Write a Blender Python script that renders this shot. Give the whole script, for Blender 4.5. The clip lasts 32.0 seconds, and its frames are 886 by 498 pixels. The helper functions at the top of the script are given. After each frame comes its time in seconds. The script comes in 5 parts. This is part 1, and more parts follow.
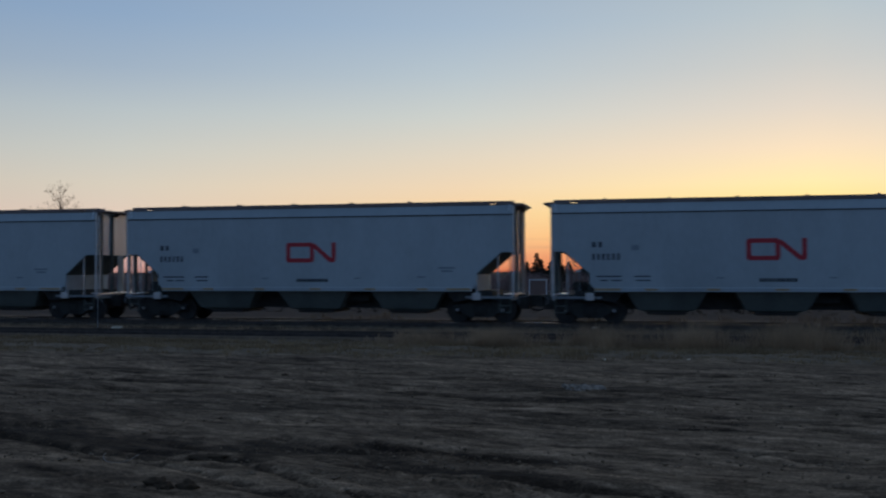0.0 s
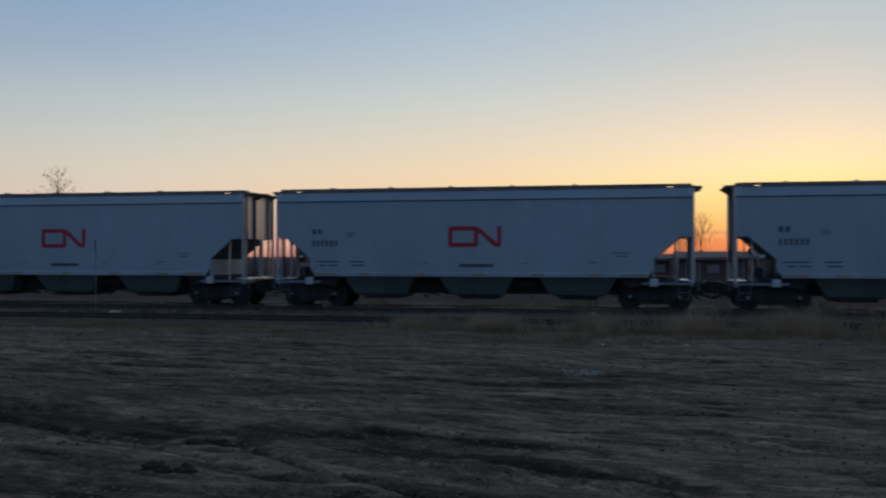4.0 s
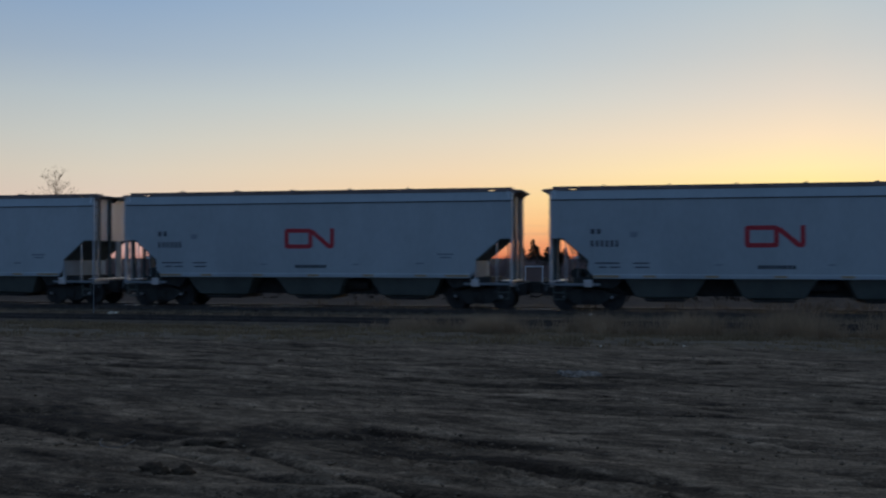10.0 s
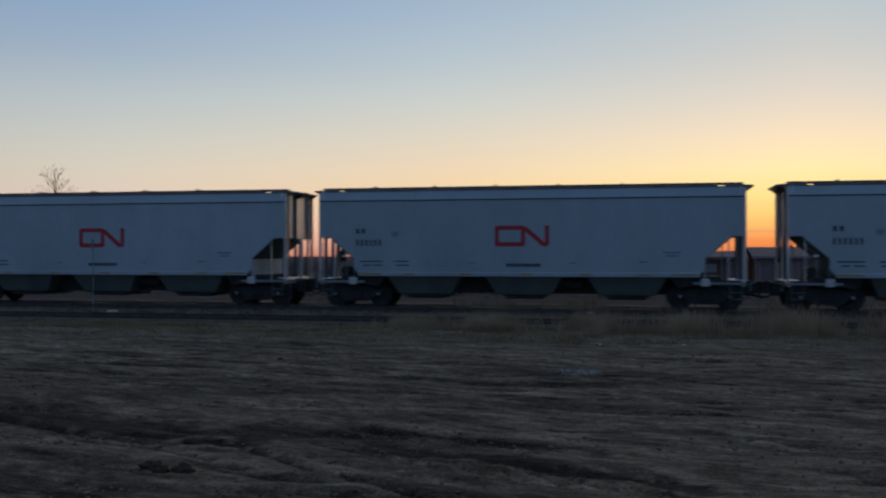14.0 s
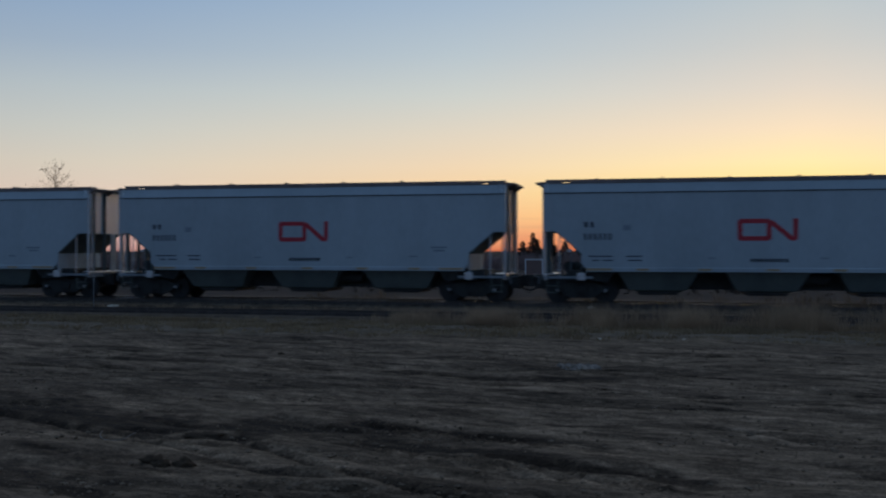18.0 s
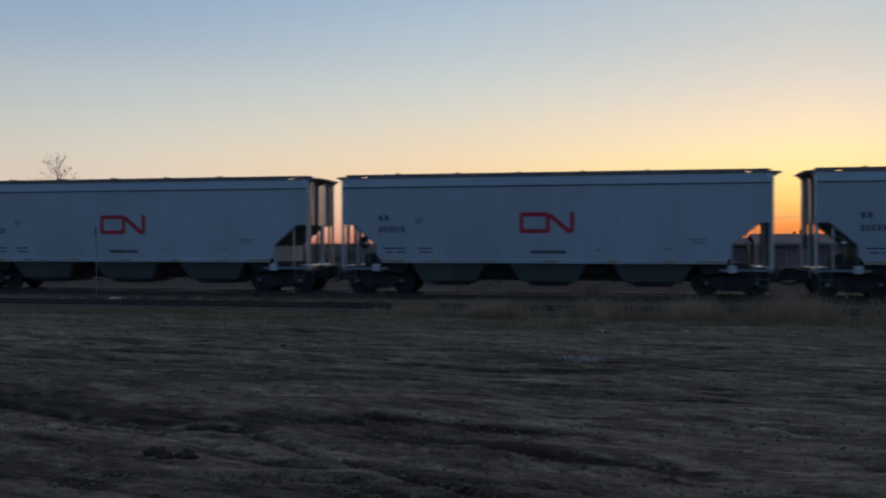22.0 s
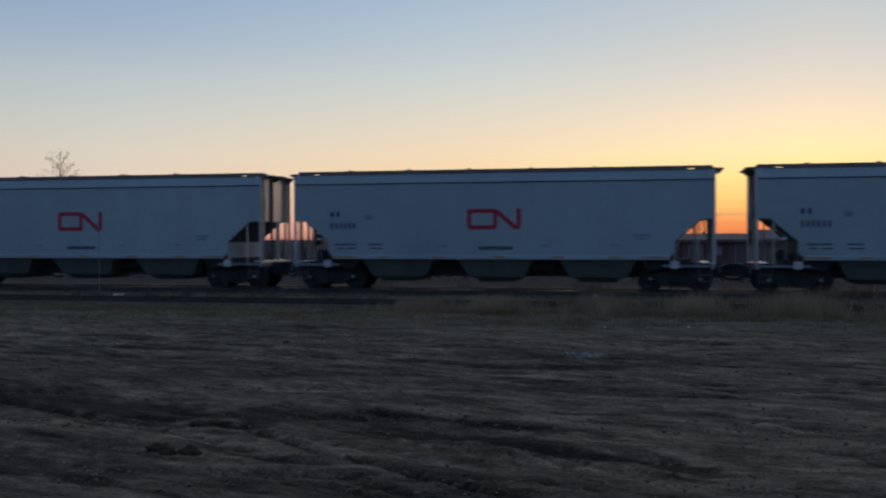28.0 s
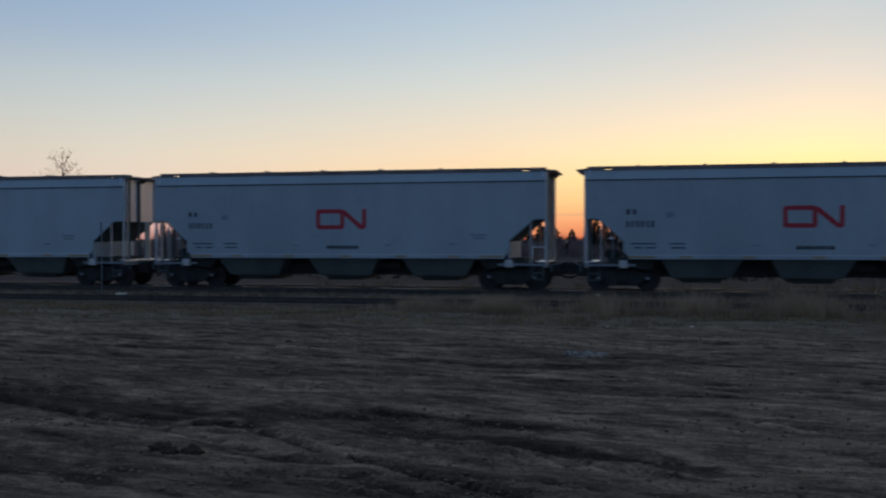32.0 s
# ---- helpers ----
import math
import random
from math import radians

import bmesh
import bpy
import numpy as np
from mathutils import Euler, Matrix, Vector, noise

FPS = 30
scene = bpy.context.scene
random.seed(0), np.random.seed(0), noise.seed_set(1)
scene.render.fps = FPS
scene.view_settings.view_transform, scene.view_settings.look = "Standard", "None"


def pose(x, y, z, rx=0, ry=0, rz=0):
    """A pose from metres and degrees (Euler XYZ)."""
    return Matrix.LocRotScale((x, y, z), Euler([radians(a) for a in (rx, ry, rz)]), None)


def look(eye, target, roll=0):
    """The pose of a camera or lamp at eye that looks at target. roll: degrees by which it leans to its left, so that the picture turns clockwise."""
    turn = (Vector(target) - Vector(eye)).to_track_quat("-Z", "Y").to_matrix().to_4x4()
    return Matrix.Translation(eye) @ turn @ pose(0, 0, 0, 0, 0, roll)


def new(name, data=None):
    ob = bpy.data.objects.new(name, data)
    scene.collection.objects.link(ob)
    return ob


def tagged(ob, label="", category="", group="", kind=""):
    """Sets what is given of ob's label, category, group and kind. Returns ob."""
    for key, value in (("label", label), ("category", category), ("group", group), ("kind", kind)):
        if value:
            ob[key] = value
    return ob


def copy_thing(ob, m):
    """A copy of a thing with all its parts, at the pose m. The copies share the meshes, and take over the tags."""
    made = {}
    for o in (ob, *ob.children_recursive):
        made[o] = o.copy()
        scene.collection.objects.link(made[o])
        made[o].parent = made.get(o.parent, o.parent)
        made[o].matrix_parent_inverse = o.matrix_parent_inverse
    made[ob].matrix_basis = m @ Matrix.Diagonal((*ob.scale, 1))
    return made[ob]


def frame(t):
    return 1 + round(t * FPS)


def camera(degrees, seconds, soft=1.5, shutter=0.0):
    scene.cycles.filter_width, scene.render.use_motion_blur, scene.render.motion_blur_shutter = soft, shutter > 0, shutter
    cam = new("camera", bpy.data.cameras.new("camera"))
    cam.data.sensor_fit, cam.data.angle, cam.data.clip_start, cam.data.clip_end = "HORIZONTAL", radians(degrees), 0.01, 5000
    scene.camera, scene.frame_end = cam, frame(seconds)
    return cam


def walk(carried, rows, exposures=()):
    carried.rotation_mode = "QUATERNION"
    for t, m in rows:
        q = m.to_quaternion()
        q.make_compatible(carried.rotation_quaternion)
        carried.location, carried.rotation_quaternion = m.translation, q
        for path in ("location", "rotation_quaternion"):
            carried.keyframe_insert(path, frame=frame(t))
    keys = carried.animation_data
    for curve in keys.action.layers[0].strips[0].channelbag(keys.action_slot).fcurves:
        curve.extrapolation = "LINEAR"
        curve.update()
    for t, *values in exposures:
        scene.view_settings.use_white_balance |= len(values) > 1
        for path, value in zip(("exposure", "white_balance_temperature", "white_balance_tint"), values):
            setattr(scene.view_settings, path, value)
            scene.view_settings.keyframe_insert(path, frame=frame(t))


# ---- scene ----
# The camera: a hand-held phone that stands by the yard and turns a little.
EYE = (0.0, 0.0, 1.98)
PATH = [
    # seconds, degrees to the right of the track's normal, degrees up, lean
    (0, -12.303, 1.320, -0.154), (0.5, -12.276, 1.253, -0.072), (1, -12.254, 1.175, -0.111), (1.5, -12.283, 1.136, -0.115),
    (2, -12.341, 0.947, -0.091), (2.5, -12.292, 0.713, -0.040), (3, -12.208, 0.558, -0.002), (3.5, -12.206, 0.483, -0.005),
    (5.5, -12.110, 0.364, 0.040), (6, -12.127, 0.454, 0.041), (6.5, -12.128, 0.475, 0.047), (7, -12.112, 0.453, 0.012),
    (7.5, -12.102, 0.507, 0.011), (8, -12.110, 0.559, 0.011), (8.5, -12.104, 0.510, 0.002), (9, -12.091, 0.453, -0.006),
    (9.5, -12.090, 0.467, -0.017), (10, -12.080, 0.503, -0.012), (10.5, -12.067, 0.446, -0.021), (11, -12.058, 0.435, 0.004),
    (11.5, -12.051, 0.432, 0.008), (12, -12.051, 0.432, 0.008), (12.5, -12.044, 0.435, -0.018), (13, -12.047, 0.507, -0.007),
    (13.5, -12.044, 0.487, -0.030), (14, -12.046, 0.407, -0.001), (14.5, -12.047, 0.405, 0.007), (16.5, -12.045, 0.303, 0.008),
    (17, -12.048, 0.311, 0.032), (17.5, -12.062, 0.253, 0.033), (18, -12.078, 0.088, 0.009), (18.5, -12.103, 0.005, -0.021),
    (19, -12.125, -0.038, -0.027), (19.5, -12.149, -0.114, 0.010), (20, -12.153, -0.222, -0.004), (20.5, -12.159, -0.238, -0.012),
    (21, -12.167, -0.205, -0.047), (21.5, -12.192, -0.272, -0.007), (22, -12.206, -0.382, -0.032), (22.5, -12.227, -0.392, -0.051),
    (23, -12.264, -0.386, -0.060), (23.5, -12.263, -0.428, -0.098), (24, -12.270, -0.490, -0.050), (24.5, -12.275, -0.489, -0.046),
    (25, -12.294, -0.455, -0.075), (25.5, -12.300, -0.459, -0.052), (27.5, -12.347, -0.527, -0.089), (28, -12.353, -0.614, -0.092),
    (28.5, -12.377, -0.603, -0.078), (29, -12.450, -0.558, -0.100), (29.5, -12.511, -0.592, -0.074), (30, -12.560, -0.716, -0.057),
    (30.5, -12.620, -0.836, -0.113), (31, -12.629, -0.874, -0.091), (31.5, -12.613, -0.840, -0.183), (32, -12.496, -0.654, -0.072),
]


def aim(yaw, up, lean):
    a, b = radians(yaw), radians(up)
    way = Vector((math.sin(a) * math.cos(b), math.cos(a) * math.cos(b), math.sin(b)))
    return look(EYE, Vector(EYE) + 10 * way, lean)


cam = camera(49.82, 32.0, soft=2.15, shutter=0.35)
walk(cam, [(t, aim(a, b, c)) for t, a, b, c in PATH], exposures=[(0, 0.0), (19, 0.0), (24, 0.04), (29, 0.05), (31, 0.14), (32, 0.14)])

# World: a clear sky just after sunset; it glows in the west behind the train and is a dim blue in the east.
SUN_TURN = 9.0             # degrees to the right of the track's normal
world = bpy.data.worlds.new("dusk_sky")
scene.world = world
world.use_nodes = True
wn, wl = world.node_tree.nodes, world.node_tree.links


def sky_math(op, a, b=None, clamp=False):
    n = wn.new("ShaderNodeMath")
    n.operation, n.use_clamp = op, clamp
    for i, v in enumerate((a, b)):
        if isinstance(v, (int, float)):
            n.inputs[i].default_value = v
        elif v is not None:
            wl.new(v, n.inputs[i])
    return n.outputs[0]


def sky_ramp(fac, stops):
    """Colours by the height above the horizon in degrees."""
    r = wn.new("ShaderNodeValToRGB")
    el = r.color_ramp.elements
    while len(el) < len(stops):
        el.new(0.5)
    for e, (deg, c) in zip(el, stops):
        e.position, e.color = math.sqrt(deg / 90), (*c, 1)
    wl.new(fac, r.inputs[0])
    return r.outputs[0]


def sky_mix(fac, a, b):
    m = wn.new("ShaderNodeMix")
    m.data_type = "RGBA"
    wl.new(fac, m.inputs["Factor"])
    wl.new(a, m.inputs["A"])
    wl.new(b, m.inputs["B"])
    return m.outputs["Result"]


geo = wn.new("ShaderNodeTexCoord")
xyz = wn.new("ShaderNodeSeparateXYZ")
wl.new(geo.outputs["Generated"], xyz.inputs[0])
up = sky_math("MAXIMUM", xyz.outputs[2], 0.0)
climb = sky_math("SQRT", sky_math("DIVIDE", sky_math("ARCSINE", up), math.pi / 2))
level = sky_math("SQRT", sky_math("ADD", sky_math("MULTIPLY", xyz.outputs[0], xyz.outputs[0]), sky_math("MULTIPLY", xyz.outputs[1], xyz.outputs[1])))
toward = sky_math("ADD", sky_math("MULTIPLY", xyz.outputs[0], math.sin(radians(SUN_TURN))), sky_math("MULTIPLY", xyz.outputs[1], math.cos(radians(SUN_TURN))))
turn = sky_math("DEGREES", sky_math("ARCCOSINE", sky_math("MINIMUM", sky_math("DIVIDE", toward, sky_math("MAXIMUM", level, 0.001)), 0.99999)))
ZENITH = (0.125, 0.155, 0.205)
at_sun = sky_ramp(climb, [(0, (0.66, 0.12, 0.03)), (0.9, (0.82, 0.27, 0.07)), (2, (0.95, 0.55, 0.15)), (3.5, (0.98, 0.75, 0.27)), (5, (0.97, 0.80, 0.42)),
                          (6.9, (0.89, 0.72, 0.51)), (9.2, (0.71, 0.64, 0.555)), (11.6, (0.57, 0.575, 0.555)), (14.5, (0.46, 0.53, 0.565)), (32, (0.20, 0.25, 0.36)), (90, ZENITH)])
aside = sky_ramp(climb, [(0, (0.60, 0.15, 0.07)), (0.9, (0.80, 0.37, 0.20)), (2, (0.87, 0.52, 0.28)), (3.5, (0.86, 0.61, 0.35)), (5, (0.82, 0.64, 0.445)),
                         (6.9, (0.71, 0.63, 0.515)), (9.2, (0.57, 0.60, 0.575)), (11.6, (0.45, 0.53, 0.585)), (14.5, (0.35, 0.455, 0.575)), (32, (0.15, 0.21, 0.34)), (90, ZENITH)])
beyond = sky_ramp(climb, [(0, (0.48, 0.24, 0.21)), (0.9, (0.69, 0.45, 0.42)), (2, (0.73, 0.55, 0.50)), (3.5, (0.70, 0.575, 0.485)), (5, (0.65, 0.59, 0.50)),
                          (6.9, (0.555, 0.565, 0.53)), (9.2, (0.45, 0.51, 0.54)), (11.6, (0.33, 0.42, 0.53)), (14.5, (0.25, 0.365, 0.53)), (32, (0.12, 0.18, 0.32)), (90, ZENITH)])
east = sky_ramp(climb, [(0, (0.065, 0.11, 0.19)), (6, (0.070, 0.138, 0.265)), (20, (0.072, 0.158, 0.32)), (45, (0.076, 0.148, 0.295)), (90, ZENITH)])
near_mix = sky_mix(sky_math("DIVIDE", turn, 20.0, True), at_sun, aside)
mid_mix = sky_mix(sky_math("DIVIDE", sky_math("SUBTRACT", turn, 20.0), 20.0, True), near_mix, beyond)
all_mix = sky_mix(sky_math("DIVIDE", sky_math("SUBTRACT", turn, 40.0), 70.0, True), mid_mix, east)
# thin streaks of cloud low in the west
streak_map, streak = wn.new("ShaderNodeMapping"), wn.new("ShaderNodeTexNoise")
streak_map.inputs["Scale"].default_value = (5, 5, 130)
streak.inputs["Scale"].default_value, streak.inputs["Detail"].default_value = 1.0, 3
wl.new(geo.outputs["Generated"], streak_map.inputs[0])
wl.new(streak_map.outputs[0], streak.inputs["Vector"])
veil = wn.new("ShaderNodeMapRange")
veil.inputs["From Min"].default_value, veil.inputs["From Max"].default_value, veil.inputs["To Max"].default_value = 0.52, 0.75, 0.30
wl.new(streak.outputs[0], veil.inputs["Value"])
low = wn.new("ShaderNodeMapRange")
low.inputs["From Min"].default_value, low.inputs["From Max"].default_value = 0.060, 0.022
wl.new(up, low.inputs["Value"])
cloud = wn.new("ShaderNodeRGB")
cloud.outputs[0].default_value = (0.42, 0.27, 0.20, 1)
# one long thin bank of cloud a little above the horizon
bank, wisp_map, wisp = wn.new("ShaderNodeMapRange"), wn.new("ShaderNodeMapping"), wn.new("ShaderNodeTexNoise")
wisp_map.inputs["Scale"].default_value = (14, 14, 60)
wisp.inputs["Scale"].default_value, wisp.inputs["Detail"].default_value = 1.0, 4
wl.new(geo.outputs["Generated"], wisp_map.inputs[0])
wl.new(wisp_map.outputs[0], wisp.inputs["Vector"])
drift = sky_math("MULTIPLY", sky_math("SUBTRACT", wisp.outputs[0], 0.5), 0.004)
bank.inputs["From Min"].default_value, bank.inputs["From Max"].default_value, bank.inputs["To Max"].default_value = 0.0022, 0.0003, 0.55
wl.new(sky_math("ABSOLUTE", sky_math("SUBTRACT", sky_math("ADD", up, drift), 0.0243)), bank.inputs["Value"])
nearby = sky_math("SUBTRACT", 1.0, sky_math("DIVIDE", turn, 18.0), True)
bank_at = sky_math("MULTIPLY", sky_math("MULTIPLY", bank.outputs[0], sky_math("MULTIPLY", wisp.outputs[0], 1.6, True)), sky_math("MULTIPLY", nearby, 3.0, True))
clouded = sky_mix(sky_math("MAXIMUM", sky_math("MULTIPLY", veil.outputs[0], low.outputs[0]), bank_at), all_mix, cloud.outputs[0])
air = wn.new("ShaderNodeTexSky")
air.sky_type, air.sun_disc = "NISHITA", False
air.sun_elevation, air.sun_rotation = radians(-1.0), radians(SUN_TURN)
glow = wn["Background"]
wl.new(clouded, glow.inputs[0])
glow.inputs[1].default_value = 1.0
haze, both = wn.new("ShaderNodeBackground"), wn.new("ShaderNodeAddShader")
wl.new(air.outputs[0], haze.inputs[0])
haze.inputs[1].default_value = 0.05
wl.new(glow.outputs[0], both.inputs[0])
wl.new(haze.outputs[0], both.inputs[1])
wl.new(both.outputs[0], wn["World Output"].inputs["Surface"])

# ---- materials ----


def material(name, colour, rough=0.6, metal=0.0, scale=3.0, vary=0.25, bump=0.15, fine=40.0, stretch=(1, 1, 1), second=None, random_each=0.0, spec=0.5, coat=0.0, sheer=0.0, coat_rough=0.06):
    """Two scales of noise over a base colour, with a fine relief."""
    m = bpy.data.materials.new(name)
    m.use_nodes = True
    n, l = m.node_tree.nodes, m.node_tree.links
    b = n["Principled BSDF"]
    co = n.new("ShaderNodeTexCoord")
    mp = n.new("ShaderNodeMapping")
    mp.inputs["Scale"].default_value = stretch
    l.new(co.outputs["Object"], mp.inputs[0])
    big, small = n.new("ShaderNodeTexNoise"), n.new("ShaderNodeTexNoise")
    big.inputs["Scale"].default_value, small.inputs["Scale"].default_value = scale, fine
    big.inputs["Detail"].default_value, small.inputs["Detail"].default_value = 6, 4
    l.new(mp.outputs[0], big.inputs["Vector"])
    l.new(mp.outputs[0], small.inputs["Vector"])
    mix = n.new("ShaderNodeMix")
    mix.data_type = "RGBA"
    dark = [c * (1 - vary) for c in colour]
    other = second or [min(1, c * (1 + vary)) for c in colour]
    mix.inputs["A"].default_value, mix.inputs["B"].default_value = (*dark, 1), (*other, 1)
    add = n.new("ShaderNodeMath")
    add.operation = "MULTIPLY_ADD"
    add.inputs[1].default_value = 0.35
    l.new(small.outputs[0], add.inputs[0])
    l.new(big.outputs[0], add.inputs[2])
    ramp = n.new("ShaderNodeMapRange")
    ramp.inputs["From Min"].default_value, ramp.inputs["From Max"].default_value = 0.45, 0.95
    l.new(add.outputs[0], ramp.inputs["Value"])
    l.new(ramp.outputs[0], mix.inputs["Factor"])
    out = mix.outputs["Result"]
    if random_each:
        info, hsv = n.new("ShaderNodeObjectInfo"), n.new("ShaderNodeHueSaturation")
        mr = n.new("ShaderNodeMapRange")
        mr.inputs["To Min"].default_value, mr.inputs["To Max"].default_value = 1 - random_each, 1 + random_each
        l.new(info.outputs["Random"], mr.inputs["Value"])
        l.new(mr.outputs[0], hsv.inputs["Value"])
        l.new(out, hsv.inputs["Color"])
        out = hsv.outputs[0]
    l.new(out, b.inputs["Base Color"])
    b.inputs["Roughness"].default_value, b.inputs["Metallic"].default_value = rough, metal
    b.inputs["Specular IOR Level"].default_value, b.inputs["Coat Weight"].default_value, b.inputs["Coat Roughness"].default_value = spec, coat, coat_rough
    if sheer:
        # thin blades and leaves let light through
        tr, mx = n.new("ShaderNodeBsdfTranslucent"), n.new("ShaderNodeMixShader")
        l.new(out, tr.inputs["Color"])
        mx.inputs[0].default_value = sheer
        l.new(b.outputs[0], mx.inputs[1])
        l.new(tr.outputs[0], mx.inputs[2])
        l.new(mx.outputs[0], n["Material Output"].inputs["Surface"])
    if bump:
        bp = n.new("ShaderNodeBump")
        bp.inputs["Strength"].default_value, bp.inputs["Distance"].default_value = bump, 0.02
        l.new(add.outputs[0], bp.inputs["Height"])
        l.new(bp.outputs[0], b.inputs["Normal"])
    return m


PAINT = material("grey_car_paint", (0.41, 0.465, 0.48), 0.32, scale=0.45, vary=0.15, bump=0.03, fine=7, stretch=(1, 1, 0.45), random_each=0.04, coat=0.7, coat_rough=0.12)
# glossy end paint, whitened beyond the sides for the sky's grazing reflection
END_PAINT = material("glossy_glow_lit_paint", (0.76, 0.80, 0.81), 0.45, coat=1.0, coat_rough=0.2, scale=0.8, vary=0.12, bump=0.02, fine=9, stretch=(1, 1, 0.35))
# the cars' grey, darkened in its colour for shade at the ends
PAINT_SHADED = material("shaded_grey_paint", (0.13, 0.15, 0.145), 0.9, spec=0.08, scale=1.2, vary=0.25, bump=0.08, fine=14)
FITTING = material("dusty_grey_fitting", (0.24, 0.26, 0.27), 0.75, scale=2, vary=0.2, bump=0.03)
# pale copy for bulkheads that face the glow
BULKHEAD = material("pale_bulkhead_paint", (0.48, 0.53, 0.55), 0.65, spec=0.2, scale=1.5, vary=0.2, bump=0.04)
POST = material("galvanised_post", (0.70, 0.68, 0.66), 0.27, 0.45, scale=2, vary=0.15, bump=0.03)
GRATING = material("bright_galvanised_grating", (0.86, 0.86, 0.85), 0.35, 0.7, scale=4, vary=0.1, bump=0.02)
ROOF = material("weathered_roof_steel", (0.23, 0.175, 0.155), 0.7, scale=1.5, vary=0.3, bump=0.1)
# underbody shade is put into this dark hopper colour
HOPPER = material("shaded_hopper_paint", (0.125, 0.142, 0.125), 0.75, scale=1.0, vary=0.25, bump=0.06, fine=12)
IRON = material("dark_cast_iron", (0.048, 0.046, 0.041), 0.8, 0.0, scale=4, vary=0.35, bump=0.15)
WHEEL = material("rusty_wheel_steel", (0.046, 0.040, 0.036), 0.75, 0.0, scale=5, vary=0.3, bump=0.1)
CAP = material("bright_bearing_steel", (0.55, 0.55, 0.55), 0.3, 0.8, scale=5, vary=0.1, bump=0.02)
WHITE = material("white_paint", (0.75, 0.75, 0.74), 0.4, scale=3, vary=0.08, bump=0.02)
RED = material("red_marking_paint", (0.55, 0.03, 0.045), 0.45, scale=3, vary=0.1, bump=0.0)
BLACK = material("black_marking_paint", (0.03, 0.035, 0.045), 0.5, scale=6, vary=0.2, bump=0.0)
INK = material("worn_black_lettering", (0.05, 0.058, 0.08), 0.5, scale=6, vary=0.2, bump=0.0)
FADED = material("thin_marking_paint", (0.24, 0.28, 0.31), 0.5, scale=6, vary=0.2, bump=0.0)
AMBER = material("amber_reflective_tape", (0.46, 0.32, 0.17), 0.4, scale=6, vary=0.15, bump=0.0)
RAIL_TOP = material("polished_rail_steel", (0.78, 0.78, 0.80), 0.27, 0.85, scale=4, vary=0.1, bump=0.0)
RAIL_DULL = material("dull_rail_steel", (0.30, 0.27, 0.25), 0.55, 0.6, scale=4, vary=0.2, bump=0.0)
RAIL = material("rusty_rail_steel", (0.11, 0.085, 0.07), 0.9, 0.0, scale=6, vary=0.3, bump=0.1)
TIE = material("creosoted_tie_wood", (0.095, 0.074, 0.056), 0.95, spec=0.05, scale=4, vary=0.35, bump=0.3, fine=30, stretch=(3, 0.6, 3), random_each=0.3)
STONE = material("ballast_stone", (0.215, 0.165, 0.118), 0.95, spec=0.08, scale=2, vary=0.3, bump=0.5, fine=18)
SINKING_BED = material("dirty_sunken_ballast", (0.15, 0.112, 0.078), 0.95, spec=0.08, scale=2, vary=0.35, bump=0.5, fine=18)
# straw darkened in colour, so tufts behind the train look shaded
SHADED_STRAW = material("shaded_straw", (0.17, 0.13, 0.09), 0.95, scale=0.6, vary=0.3, bump=0.0, spec=0.05, sheer=0.3)
GRASS = material("dry_grass", (0.42, 0.30, 0.195), 0.95, scale=0.6, vary=0.3, bump=0.0, second=(0.62, 0.45, 0.29), spec=0.05, sheer=0.5)
FAR_TWIG = material("fine_far_twigs", (0.28, 0.175, 0.11), 0.9, scale=4, vary=0.2, bump=0.0, sheer=0.5)
THIN_BARK = material("thin_pale_bark", (0.24, 0.17, 0.125), 0.9, scale=6, vary=0.25, bump=0.0, sheer=0.45)
BARK = material("bare_bark", (0.10, 0.075, 0.06), 0.9, scale=6, vary=0.3, bump=0.2)
LEAF = material("withered_leaf", (0.20, 0.13, 0.07), 0.8, scale=4, vary=0.3, bump=0.0, sheer=0.4)
NEEDLE = material("spruce_needles", (0.075, 0.065, 0.048), 0.9, scale=2, vary=0.4, bump=0.0, sheer=0.3)
TWIG = material("brush_twigs", (0.31, 0.21, 0.185), 0.9, scale=2, vary=0.3, bump=0.0)
WALL = material("brown_metal_wall", (0.34, 0.212, 0.185), 0.7, scale=0.6, vary=0.2, bump=0.03, stretch=(3, 3, 0.3))
OLD_WALL = material("dark_brown_boards", (0.19, 0.108, 0.09), 0.8, scale=0.8, vary=0.25, bump=0.05, stretch=(4, 4, 0.4))
SHED_ROOF = material("brown_shed_roof", (0.26, 0.16, 0.13), 0.8, scale=0.7, vary=0.2, bump=0.03)
FASCIA = material("pale_fascia_board", (0.33, 0.255, 0.245), 0.6, scale=1, vary=0.15, bump=0.02)
PAPER = material("pale_weathered_paper", (0.93, 0.81, 0.62), 0.7, scale=3, vary=0.1, bump=0.05)
DULL_WIRE = material("dull_galvanised_wire", (0.30, 0.27, 0.235), 0.8, scale=8, vary=0.3, bump=0.0, spec=0.2)
DOOR = material("dark_shed_door", (0.24, 0.155, 0.14), 0.6, scale=1, vary=0.2, bump=0.02)

# ---- building helpers ----


def box(bm, x0, x1, y0, y1, z0, z1, bevel=0.0):
    r = bmesh.ops.create_cube(bm, size=1.0, matrix=Matrix.Translation(((x0 + x1) / 2, (y0 + y1) / 2, (z0 + z1) / 2)) @ Matrix.Diagonal((x1 - x0, y1 - y0, z1 - z0, 1)))
    if bevel:
        edges = list({e for v in r["verts"] for e in v.link_edges})
        bmesh.ops.bevel(bm, geom=edges, offset=bevel, segments=2, affect="EDGES", profile=0.7)


